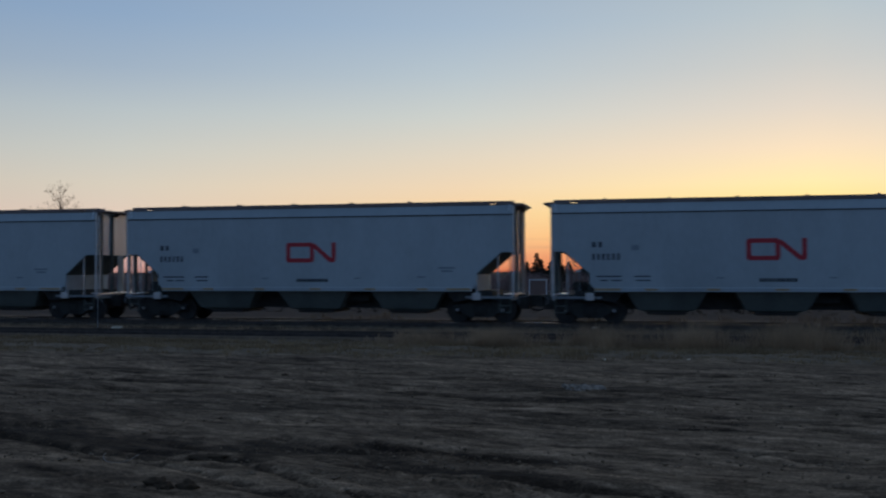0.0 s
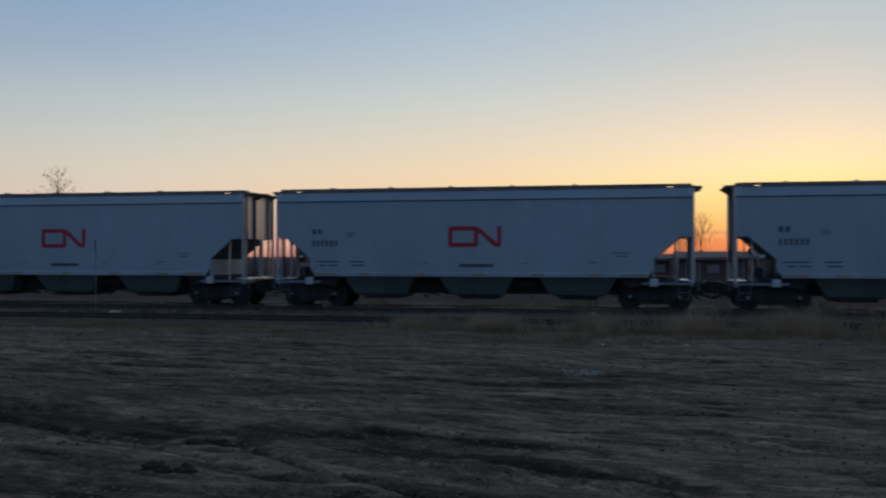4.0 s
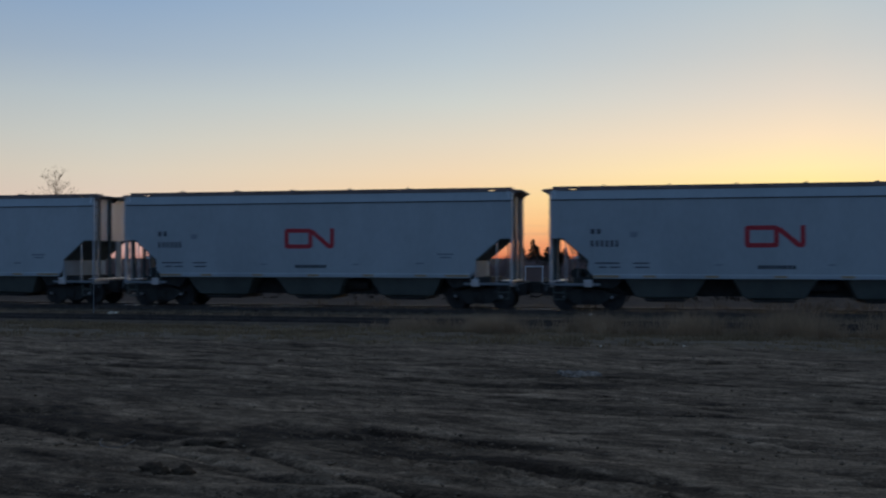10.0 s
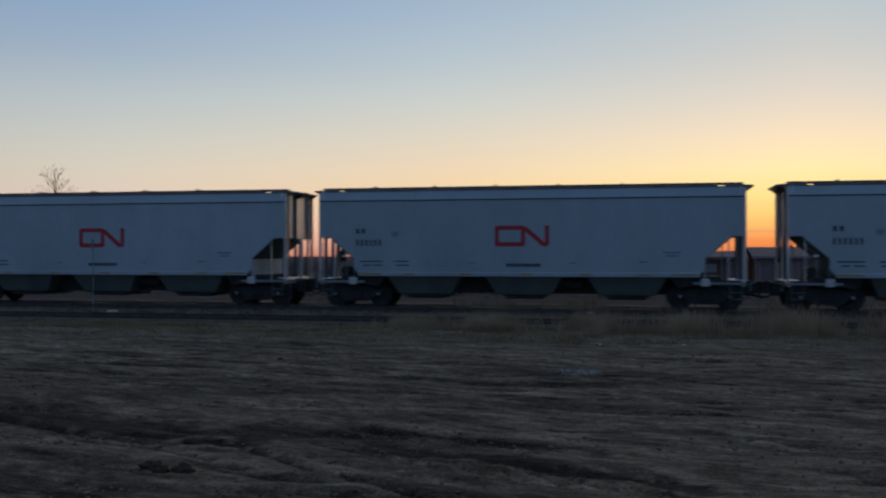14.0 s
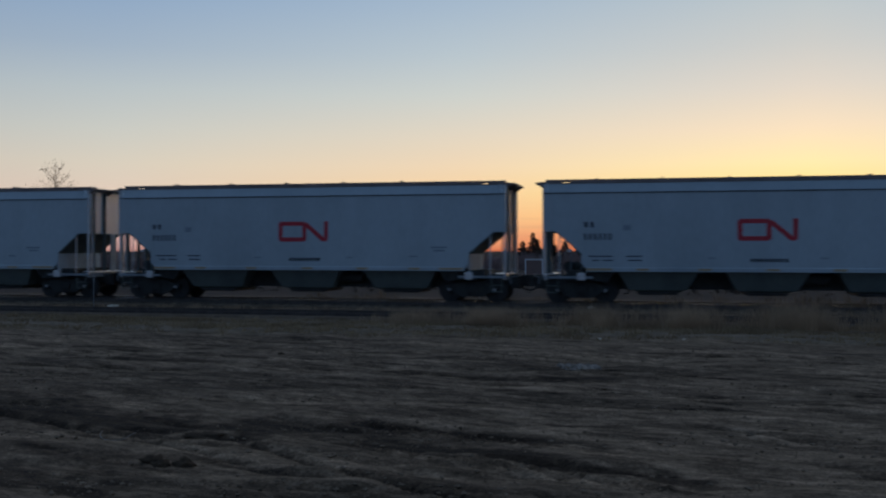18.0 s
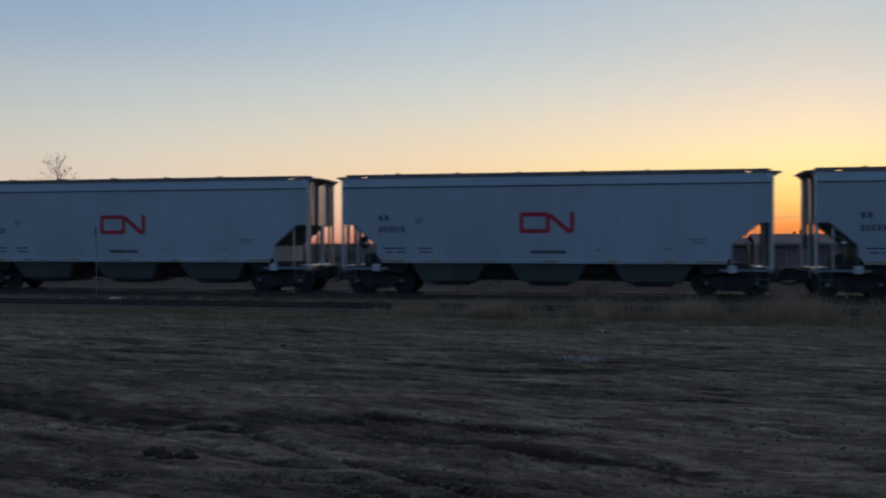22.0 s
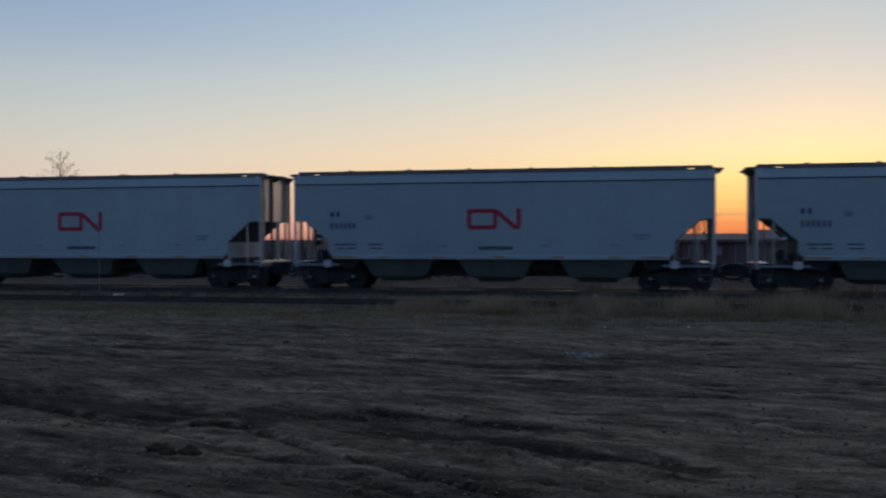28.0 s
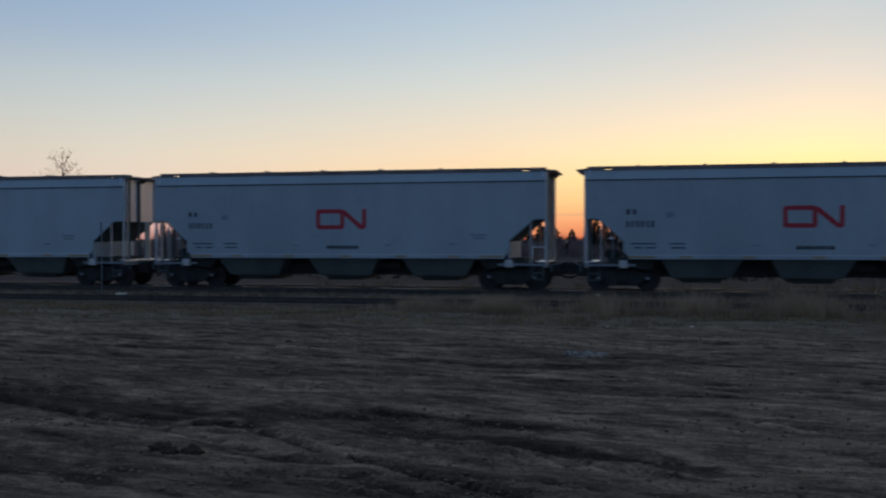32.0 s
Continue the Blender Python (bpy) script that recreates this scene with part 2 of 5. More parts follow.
def rod(bm, a, b, r, r2=None, sides=8):
    a, b = Vector(a), Vector(b)
    m = Matrix.Translation((a + b) / 2) @ (b - a).to_track_quat("Z", "Y").to_matrix().to_4x4()
    bmesh.ops.create_cone(bm, cap_ends=True, segments=sides, radius1=r, radius2=r if r2 is None else r2, depth=(b - a).length, matrix=m)


def slab(bm, outline, a, b, axis="y"):
    """A prism: an outline of two coordinates, drawn out from a to b along an axis."""
    def at(p, d):
        return {"y": (p[0], d, p[1]), "x": (d, p[0], p[1]), "z": (p[0], p[1], d)}[axis]
    lo, hi = [bm.verts.new(at(p, a)) for p in outline], [bm.verts.new(at(p, b)) for p in outline]
    n = len(outline)
    faces = [bm.faces.new(lo), bm.faces.new(hi[::-1])]
    faces += [bm.faces.new((lo[i], hi[i], hi[(i + 1) % n], lo[(i + 1) % n])) for i in range(n)]
    bmesh.ops.recalc_face_normals(bm, faces=faces)


def mesh_of(name, bm, mat):
    me = bpy.data.meshes.new(name)
    bm.to_mesh(me)
    bm.free()
    me.materials.append(mat)
    return me


def part(name, bm, mat, parent, label="", at=None):
    ob = new(name, mesh_of(name, bm, mat))
    ob.parent = parent
    if at is not None:
        ob.matrix_basis = at
    return tagged(ob, label)


def thing(name, bm, mat, label, category, group="", kind=""):
    return tagged(new(name, mesh_of(name, bm, mat)), label, category, group, kind)


# ---- ground ----
NEAR_SIDE = 35.73          # the cars' side that faces the camera
TRACK = NEAR_SIDE + 1.585  # the middle of the main track
SIDING = 31.05             # the middle of the old siding


def height(x, y):
    """The yard: a worn dirt lot that sinks gently to the tracks, and a field behind them."""
    base = np.interp(y, [-40, 2, 24, 29, 35, 39.5, 46, 90, 600], [0.35, 0.30, -0.10, -0.26, -0.24, -0.24, -0.35, -0.5, -0.6])
    return base


def spread(a, b, step, far, grow=1.18):
    mid = list(np.arange(a, b + step / 2, step))
    out, s = [], step
    while b + sum(out) < far:
        s *= grow
        out.append(s)
    hi = list(b + np.cumsum(out))
    lo = list(a - np.cumsum(out))[::-1]
    return np.array(lo + mid + hi)


# furrows: half width, depth, darkening for damp and shade, and the way as x, y, x, y ...
FURROWS = [
    (0.07, 0.045, 0.9, (-9.2, 10.4, -7.67, 10.18, -6.9, 10.1)),
    (0.08, 0.055, 1.0, (-8.4, 10.2, -7.19, 9.54, -6.36, 9.08, -5.4, 8.62)),
    (0.06, 0.035, 0.7, (-5.0, 8.34, -4.65, 8.16, -4.17, 8.0, -3.34, 7.53)),
    (0.07, 0.030, 0.9, (-5.2, 8.80, -4.6, 8.72)),
    (0.13, 0.040, 1.0, (-4.42, 8.55, -3.70, 8.42)),
    (0.055, 0.045, 0.9, (-3.75, 8.30, -3.24, 8.04, -2.83, 7.70, -2.35, 7.33, -1.6, 6.86, -0.9, 6.5)),
    (0.08, 0.045, 0.9, (-3.2, 7.36, -2.85, 7.21, -2.5, 7.14)),
    (0.07, 0.045, 0.9, (-2.5, 6.80, -2.2, 6.84)),
    (0.09, 0.035, 0.8, (-3.8, 9.78, -3.26, 9.38, -2.7, 9.3)),
]
FURROWS += [
    (0.26, 0.022, 0.9, (-3.0, 9.72, -2.22, 9.62, -1.5, 9.25, -0.9, 9.1)),
    (0.20, 0.020, 0.8, (-1.95, 9.5, -1.0, 9.32, -0.4, 8.95)),
    (0.22, 0.024, 0.95, (-2.6, 8.75, -1.73, 8.45, -1.1, 8.36, -0.58, 8.02, 0.05, 7.88, 0.5, 7.6)),
    # the plastic sheet's shadow, painted as a dark shallow furrow
    (0.16, 0.015, 0.7, (-2.5, 14.25, -0.5, 14.3)),
    (0.10, 0.022, 0.7, (-1.0, 10.25, -0.35, 10.02)),
    (0.09, 0.022, 0.7, (-0.25, 10.3, 0.6, 10.1)),
    (0.10, 0.030, 0.8, (-6.55, 16.4, -4.8, 16.1, -3.5, 15.6)),
    (0.07, 0.025, 0.7, (-6.0, 13.02, -4.65, 12.62)),
    (0.07, 0.025, 0.7, (-4.2, 12.58, -3.3, 12.45)),
    (0.62, 0.004, 0.75, (-8.4, 10.3, -6.4, 9.45, -4.7, 9.0, -3.4, 9.2, -2.4, 9.2)),
    (0.42, 0.010, 0.75, (-5.6, 6.95, -4.5, 6.55, -3.9, 6.35)),
]
LUGS = [(9.75, -0.28, -2.9, -1.1), (9.38, -0.28, -2.7, -0.9), (8.3, -0.35, -2.4, 0.2)]


def make_ground():
    xs = spread(-13, 6, 0.07, 2600, 1.08)
    ys = spread(5.0, 26.0, 0.055, 2600)
    gx, gy = np.meshgrid(xs, ys)
    rng = np.random.RandomState(7)
    z = height(gx, gy)
    fade = np.clip((30 - gy) / 4, 0, 1) * np.clip((gy - 2) / 3, 0, 1) * np.clip((gx + 40) / 8, 0, 1) * np.clip((34 - gx) / 8, 0, 1)
    ruts = np.zeros_like(z)
    # wheel ruts: long shallow furrows that run nearly along the tracks
    for k in range(80):
        y0, slope, bend = rng.uniform(3, 29), rng.normal(0.02, 0.10), rng.normal(0, 0.0025)
        x0, half = rng.uniform(-26, 14), rng.uniform(4, 16)
        wide, deep = rng.uniform(0.07, 0.20), rng.uniform(0.006, 0.022)
        d = gy - (y0 + slope * (gx - x0) + bend * (gx - x0) ** 2)
        along = np.clip(1.3 - np.abs(gx - x0) / half, 0, 1)
        ruts += along * deep * (-np.exp(-(d / wide) ** 2) + 0.55 * np.exp(-((np.abs(d) - 1.7 * wide) / (0.6 * wide)) ** 2))
    # lorry tracks that swing across the near part of the lot: furrows darkened for damp mud and for their shade
    mud_shade = np.zeros_like(z)
    wob = 0.35 * np.sin(5.1 * gx + 2.3 * gy) + 0.25 * np.sin(11.7 * gx - 7.9 * gy) + 0.25 * np.sin(23 * gx + 17 * gy)
    marks = list(FURROWS)
    # many more thin wheel marks that follow the same sweep
    for k in range(150):
        y0 = 6.2 + 17 * rng.uniform(0, 1) ** 1.7
        x0 = rng.uniform(-0.74, 0.24) * y0
        near = np.clip((13 - y0) / 5, 0, 1)
        slope, long = rng.normal(-0.12 - 0.30 * near, 0.07), rng.uniform(0.5, 1.8) * (1.6 - 0.8 * near)
        marks.append((rng.uniform(0.022, 0.060) * (1.5 - 0.5 * near), rng.uniform(0.012, 0.030), rng.uniform(0.3, 0.8), (x0, y0, x0 + 0.5 * long, y0 + 0.5 * slope * long, x0 + long, y0 + 1.12 * slope * long)))
    for k in range(90):
        y0 = rng.uniform(11.5, 24)
        x0, slope, long = rng.uniform(-0.78, 0.22) * y0, rng.normal(-0.10, 0.05), rng.uniform(0.8, 3.6)
        marks.append((rng.uniform(0.03, 0.085), rng.uniform(0.015, 0.035), rng.uniform(0.5, 1.0), (x0, y0, x0 + 0.6 * long, y0 + 0.55 * slope * long, x0 + long, y0 + slope * long)))
    for wide, deep, wet_shade, way in marks:
        px, py = np.array(way[::2]), np.array(way[1::2])
        c0, c1 = np.searchsorted(xs, [px[0] - 0.5, px[-1] + 0.5])
        part_x, part_w = gx[:, c0:c1], wob[:, c0:c1]
        line = np.interp(part_x, px, py)
        tilt = np.gradient(line, xs[c0:c1], axis=1)
        d = (gy[:, c0:c1] - line) / np.sqrt(1 + tilt ** 2) / (wide * (1 + 0.4 * part_w))
        along = np.clip((part_x - px[0]) / 0.25 + 1 + 0.6 * part_w, 0, 1) * np.clip((px[-1] - part_x) / 0.25 + 1 - 0.6 * part_w, 0, 1)
        ruts[:, c0:c1] += along * deep * (0.3 * np.exp(-((d - 1.5) / 0.5) ** 2) - 1.3 * np.exp(-d ** 2))
        mud_shade[:, c0:c1] = np.maximum(mud_shade[:, c0:c1], along * wet_shade * np.clip(1.8 * (1.05 - np.abs(d) + 0.35 * part_w), 0, 1))
    # tyre lugs pressed into the churned bands
    for y0, slope, x0, x1 in LUGS:
        d = (gy - y0 - slope * (gx - x0)) / 0.16
        ruts += (np.abs(d) < 1.3) * (gx > x0) * (gx < x1) * np.exp(-d ** 4) * 0.022 * np.sign(np.sin(34 * (gx + 0.4 * d)))
    for k in range(70):
        y0, slope, x0, half = rng.uniform(4, 25), rng.normal(-0.03, 0.12), rng.uniform(-16, 10), rng.uniform(1.5, 6)
        d = gy - (y0 + slope * (gx - x0) + 0.12 * np.sin(0.8 * (gx - x0) + y0))
        along = np.clip(1.2 - np.abs(gx - x0) / half, 0, 1)
        wide = rng.uniform(0.05, 0.12)
        ruts += along * rng.uniform(0.006, 0.020) * (0.8 * np.exp(-((d - 1.3 * wide) / wide) ** 2) - np.exp(-(d / wide) ** 2))
    for k in range(60):
        fx, fy, ph, am = rng.normal(0, 1.3), rng.normal(0, 4.5), rng.uniform(0, 6.3), rng.uniform(0.001, 0.0045)
        ruts += am * np.sin(fx * gx + fy * gy + ph)
    ruts += rng.normal(0, 0.003, z.shape)
    z = z + ruts * fade
    # churned lumps of earth
    for k in range(300):
        lx, ly, r, a = rng.uniform(-14, 10), rng.uniform(5, 24), rng.uniform(0.05, 0.22), rng.uniform(-0.015, 0.015)
        m = ((gx - lx) / (1.8 * r)) ** 2 + ((gy - ly) / r) ** 2
        z += a * np.exp(-m * 1.5) * (m < 5)
    nx, ny = len(xs), len(ys)
    verts = np.stack([gx, gy, z], -1).reshape(-1, 3)
    i = np.arange(nx * ny).reshape(ny, nx)
    faces = np.stack([i[:-1, :-1], i[:-1, 1:], i[1:, 1:], i[1:, :-1]], -1).reshape(-1, 4)
    me = bpy.data.meshes.new("ground")
    me.vertices.add(len(verts))
    me.vertices.foreach_set("co", verts.ravel())
    me.loops.add(faces.size)
    me.loops.foreach_set("vertex_index", faces.ravel())
    me.polygons.add(len(faces))
    me.polygons.foreach_set("loop_start", np.arange(0, faces.size, 4))
    me.polygons.foreach_set("loop_total", np.full(len(faces), 4))
    me.update(calc_edges=True)
    mud_shade_layer = me.attributes.new("mud_shade", "FLOAT", "POINT")
    mud_shade_layer.data.foreach_set("value", (mud_shade * fade).ravel())
    me.polygons.foreach_set("use_smooth", [True] * len(faces))
    me.materials.append(SOIL)
    return tagged(new("ground", me), "dark rutted dirt lot with streaks of dry mud", "ground", kind="structure")


def soil():
    m = bpy.data.materials.new("rutted_soil")
    m.use_nodes = True
    n, l = m.node_tree.nodes, m.node_tree.links
    b = n["Principled BSDF"]
    co = n.new("ShaderNodeTexCoord")

    def grain(scale, stretch, detail=6, turn=0.0):
        mp, nz = n.new("ShaderNodeMapping"), n.new("ShaderNodeTexNoise")
        # streaks run along the turned x axis
        mp.vector_type = "TEXTURE"
        mp.inputs["Scale"].default_value, mp.inputs["Rotation"].default_value = [1 / s for s in stretch], (0, 0, radians(turn))
        nz.inputs["Scale"].default_value, nz.inputs["Detail"].default_value, nz.inputs["Roughness"].default_value = scale, detail, 0.6
        l.new(co.outputs["Object"], mp.inputs[0])
        l.new(mp.outputs[0], nz.inputs["Vector"])
        return nz.outputs[0]

    def ramp(v, a, b2, c1, c2):
        r = n.new("ShaderNodeValToRGB")
        r.color_ramp.elements[0].position, r.color_ramp.elements[1].position = a, b2
        r.color_ramp.elements[0].color, r.color_ramp.elements[1].color = (*c1, 1), (*c2, 1)
        l.new(v, r.inputs[0])
        return r.outputs[0]

    streak = ramp(grain(1.0, (0.30, 1.25, 1), 9, -3), 0.36, 0.66, (0.170, 0.123, 0.083), (0.350, 0.257, 0.172))
    thin = ramp(grain(1.0, (1.1, 6.5, 1), 9, -10), 0.36, 0.56, (0.55, 0.54, 0.53), (1.09, 1.09, 1.09))
    swing = ramp(grain(1.0, (0.8, 4.2, 1), 9, -26), 0.38, 0.58, (0.66, 0.65, 0.64), (1.12, 1.12, 1.12))
    blotch = ramp(grain(1.0, (0.9, 3.4, 1), 9, -9), 0.555, 0.62, (1.05, 1.05, 1.05), (0.66, 0.65, 0.64))
    patch = ramp(grain(0.35, (0.5, 1, 1), 5), 0.35, 0.7, (0.60, 0.59, 0.58), (1.2, 1.18, 1.16))
    speck = ramp(grain(11, (0.5, 1, 1), 7), 0.32, 0.70, (0.58, 0.57, 0.56), (1.36, 1.35, 1.34))
    grit = ramp(grain(42, (0.7, 1, 1), 5), 0.34, 0.66, (0.60, 0.59, 0.58), (1.34, 1.33, 1.32))
    # the churned, damp stretch where lorries turn
    spot = n.new("ShaderNodeVectorMath")
    spot.operation = "DISTANCE"
    flat = n.new("ShaderNodeMapping")
    flat.inputs["Scale"].default_value = (0.55, 1, 0)
    l.new(co.outputs["Object"], flat.inputs[0])
    l.new(flat.outputs[0], spot.inputs[0])
    spot.inputs[1].default_value = (-3.6, 9.2, 0)
    ragged = n.new("ShaderNodeMath")
    ragged.operation = "MULTIPLY_ADD"
    ragged.inputs[1].default_value = 5.0
    l.new(grain(0.7, (0.4, 1.4, 1), 6), ragged.inputs[0])
    l.new(spot.outputs["Value"], ragged.inputs[2])
    damp = ramp(ragged.outputs[0], 0.0, 1.0, (0.84, 0.83, 0.82), (1, 1, 1))
    near = n.new("ShaderNodeMapRange")
    near.inputs["From Min"].default_value, near.inputs["From Max"].default_value = 3.4, 6.2
    l.new(ragged.outputs[0], near.inputs["Value"])
    l.new(near.outputs[0], damp.node.inputs[0])
    mixes, last = [], streak
    wet_shade = n.new("ShaderNodeAttribute")
    wet_shade.attribute_name = "mud_shade"
    # darkens the furrows: damp earth together with painted rut shade
    muddy_shade = ramp(wet_shade.outputs["Fac"], 0.15, 0.85, (1.03, 1.03, 1.03), (0.30, 0.29, 0.29))
    for layer in (thin, swing, blotch, patch, speck, grit, damp, muddy_shade):
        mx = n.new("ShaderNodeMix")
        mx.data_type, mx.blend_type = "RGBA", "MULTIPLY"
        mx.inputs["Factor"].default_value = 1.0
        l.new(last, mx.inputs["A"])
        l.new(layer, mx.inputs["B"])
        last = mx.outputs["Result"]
    sep, where = n.new("ShaderNodeSeparateXYZ"), n.new("ShaderNodeMapRange")
    l.new(co.outputs["Object"], sep.inputs[0])
    l.new(sep.outputs[1], where.inputs["Value"])
    where.inputs["From Min"].default_value, where.inputs["From Max"].default_value = 40, 48
    # field soil, its colour lowered to offset the glow that grazes it
    field = ramp(grain(0.8, (0.3, 1, 1), 6), 0.3, 0.7, (0.036, 0.027, 0.023), (0.074, 0.055, 0.046))
    mix3 = n.new("ShaderNodeMix")
    mix3.data_type = "RGBA"
    l.new(where.outputs[0], mix3.inputs["Factor"])
    l.new(last, mix3.inputs["A"])
    l.new(field, mix3.inputs["B"])
    # thatch of dead grass under the strip of turf
    strip, lo, hi = n.new("ShaderNodeMath"), n.new("ShaderNodeMapRange"), n.new("ShaderNodeMapRange")
    wavy = n.new("ShaderNodeMath")
    wavy.operation = "MULTIPLY_ADD"
    wavy.inputs[1].default_value = 5.0
    l.new(grain(0.5, (0.5, 1, 1), 5), wavy.inputs[0])
    l.new(sep.outputs[1], wavy.inputs[2])
    for mr, a, c in ((lo, 24.4, 26.0), (hi, 32.2, 31.2)):
        mr.inputs["From Min"].default_value, mr.inputs["From Max"].default_value = a, c
        l.new(wavy.outputs[0], mr.inputs["Value"])
    strip.operation = "MULTIPLY"
    l.new(lo.outputs[0], strip.inputs[0])
    l.new(hi.outputs[0], strip.inputs[1])
    thatch = ramp(grain(6, (0.5, 1, 1), 6), 0.3, 0.7, (0.13, 0.10, 0.070), (0.29, 0.222, 0.152))
    mix4 = n.new("ShaderNodeMix")
    mix4.data_type = "RGBA"
    l.new(strip.outputs[0], mix4.inputs["Factor"])
    l.new(mix3.outputs["Result"], mix4.inputs["A"])
    l.new(thatch, mix4.inputs["B"])
    l.new(mix4.outputs["Result"], b.inputs["Base Color"])
    b.inputs["Roughness"].default_value = 0.92
    b.inputs["Specular IOR Level"].default_value = 0.10
    bp = n.new("ShaderNodeBump")
    bp.inputs["Strength"].default_value, bp.inputs["Distance"].default_value = 0.6, 0.04
    l.new(grain(14, (0.6, 1, 1), 8), bp.inputs["Height"])
    l.new(bp.outputs[0], b.inputs["Normal"])
    return m


SOIL = soil()
make_ground()

# ---- tracks ----


def make_track(y, top, polished, name, label, bed_low=0.20):
    """Two rails on ties in a low bed of stone; the rails' tops are at height top."""
    bed_bm = bmesh.new()
    slab(bed_bm, [(y - 2.3, top - 0.60), (y - 1.45, top - bed_low), (y + 1.45, top - bed_low), (y + 2.3, top - 0.60)], -420, 420, "x")
    bed = thing(name, bed_bm, STONE if polished else SINKING_BED, label, "railway track", kind="structure")
    for side in (-1, 1):
        bm = bmesh.new()
        c = y + side * 0.752
        slab(bm, [(c - 0.07, top - 0.172), (c - 0.07, top - 0.155), (c - 0.012, top - 0.13), (c - 0.012, top - 0.045), (c - 0.036, top - 0.03), (c - 0.036, top - 0.004),
                  (c + 0.036, top - 0.004), (c + 0.036, top - 0.03), (c + 0.012, top - 0.045), (c + 0.012, top - 0.13), (c + 0.07, top - 0.155), (c + 0.07, top - 0.172)], -420, 420, "x")
        rail = part("rail", bm, RAIL, bed, "rusty steel rail")
        bm = bmesh.new()
        slab(bm, [(c - 0.040, top - 0.0039), (c - 0.038, top - 0.0010), (c - 0.02, top - 0.0003), (c, top), (c + 0.02, top - 0.0003), (c + 0.038, top - 0.0010), (c + 0.040, top - 0.0039)], -420, 420, "x")
        part("running_surface", bm, RAIL if not polished else RAIL_TOP if side < 0 else RAIL_DULL, rail, "worn rail head")
    return bed


def tie_mesh():
    bm = bmesh.new()
    box(bm, -0.115, 0.115, -1.3, 1.3, -0.17, 0.0, 0.012)
    return mesh_of("tie", bm, TIE)


main_track = make_track(TRACK, 0.0, True, "railway_track", "main railway track of polished rails on dark ballast")
siding = make_track(SIDING, -0.10, False, "railway_siding", "old rusty siding track half sunk in dirt", 0.10)

# ---- the train ----
PITCH = 17.51     # car centre to car centre
HALF = 8.007      # half the length of a car's sides
WIDE = 1.585      # half the width
TRUCK_AT = 6.66
WHEEL_R = 0.457


def make_truck(car, x, sign):
    bm = bmesh.new()
    box(bm, -0.22, 0.22, -1.15, 1.15, 0.36, 0.62, 0.03)
    rod(bm, (0, 0, 0.6), (0, 0, 0.82), 0.2, sides=16)
    truck = part("truck", bm, IRON, car, "dark cast-iron truck with two axles", pose(x, 0, 0))
    for side in (-1, 1):
        bm = bmesh.new()
        frame_line = [(-1.05, 0.60), (-1.05, 0.44), (-0.76, 0.44), (-0.70, 0.36), (-0.42, 0.20), (0.42, 0.20), (0.70, 0.36), (0.76, 0.44), (1.05, 0.44), (1.05, 0.60),
                      (0.72, 0.66), (0.46, 0.78), (-0.46, 0.78), (-0.72, 0.66)]
        slab(bm, frame_line, side * 0.93, side * 1.09)
        part("side_frame", bm, IRON, truck)
        for k in (-0.16, 0.0, 0.16):
            bm = bmesh.new()
            for j in range(5):
                rod(bm, (k, side * 1.11, 0.26 + j * 0.05), (k, side * 1.11, 0.29 + j * 0.05), 0.06, sides=10)
            part("spring", bm, WHEEL, truck)
        for a in (-0.89, 0.89):
            bm = bmesh.new()
            rod(bm, (a, side * 1.09, WHEEL_R + 0.02), (a, side * 1.16, WHEEL_R + 0.02), 0.06, 0.045, sides=14)
            part("bearing_cap", bm, CAP, truck, "bright bearing end cap")
            bm = bmesh.new()
            box(bm, a - 0.15, a + 0.15, side * 1.0 - 0.1, side * 1.0 + 0.1, 0.50, 0.62, 0.02)
            part("bearing_adapter", bm, IRON, truck)
    for a in (-0.89, 0.89):
        bm = bmesh.new()
        rod(bm, (0, -1.05, 0), (0, 1.05, 0), 0.08, sides=12)
        for side in (-1, 1):
            rod(bm, (0, side * 0.69, 0), (0, side * 0.82, 0), WHEEL_R, sides=36)
            rod(bm, (0, side * 0.655, 0), (0, side * 0.69, 0), WHEEL_R + 0.028, sides=36)
            rod(bm, (0, side * 0.82, 0), (0, side * 0.835, 0), WHEEL_R - 0.05, WHEEL_R - 0.10, sides=36)
            rod(bm, (0, side * 0.82, 0), (0, side * 0.88, 0), 0.16, 0.13, sides=20)
            for k in range(5):
                g = k * math.tau / 5
                rod(bm, (0.25 * math.cos(g), side * 0.80, 0.25 * math.sin(g)), (0.25 * math.cos(g), side * 0.842, 0.25 * math.sin(g)), 0.045, sides=8)
        part("wheelset", bm, WHEEL, truck, "pair of steel wheels on an axle", pose(a, 0, WHEEL_R))
    bm = bmesh.new()
    for a in (-0.42, 0.42):
        box(bm, a - 0.05, a + 0.05, -0.9, 0.9, 0.40, 0.50, 0.01)
        rod(bm, (a, 0, 0.42), (a * 0.2, 0.25, 0.72), 0.03)
    part("brake_beam", bm, IRON, truck)
    return truck


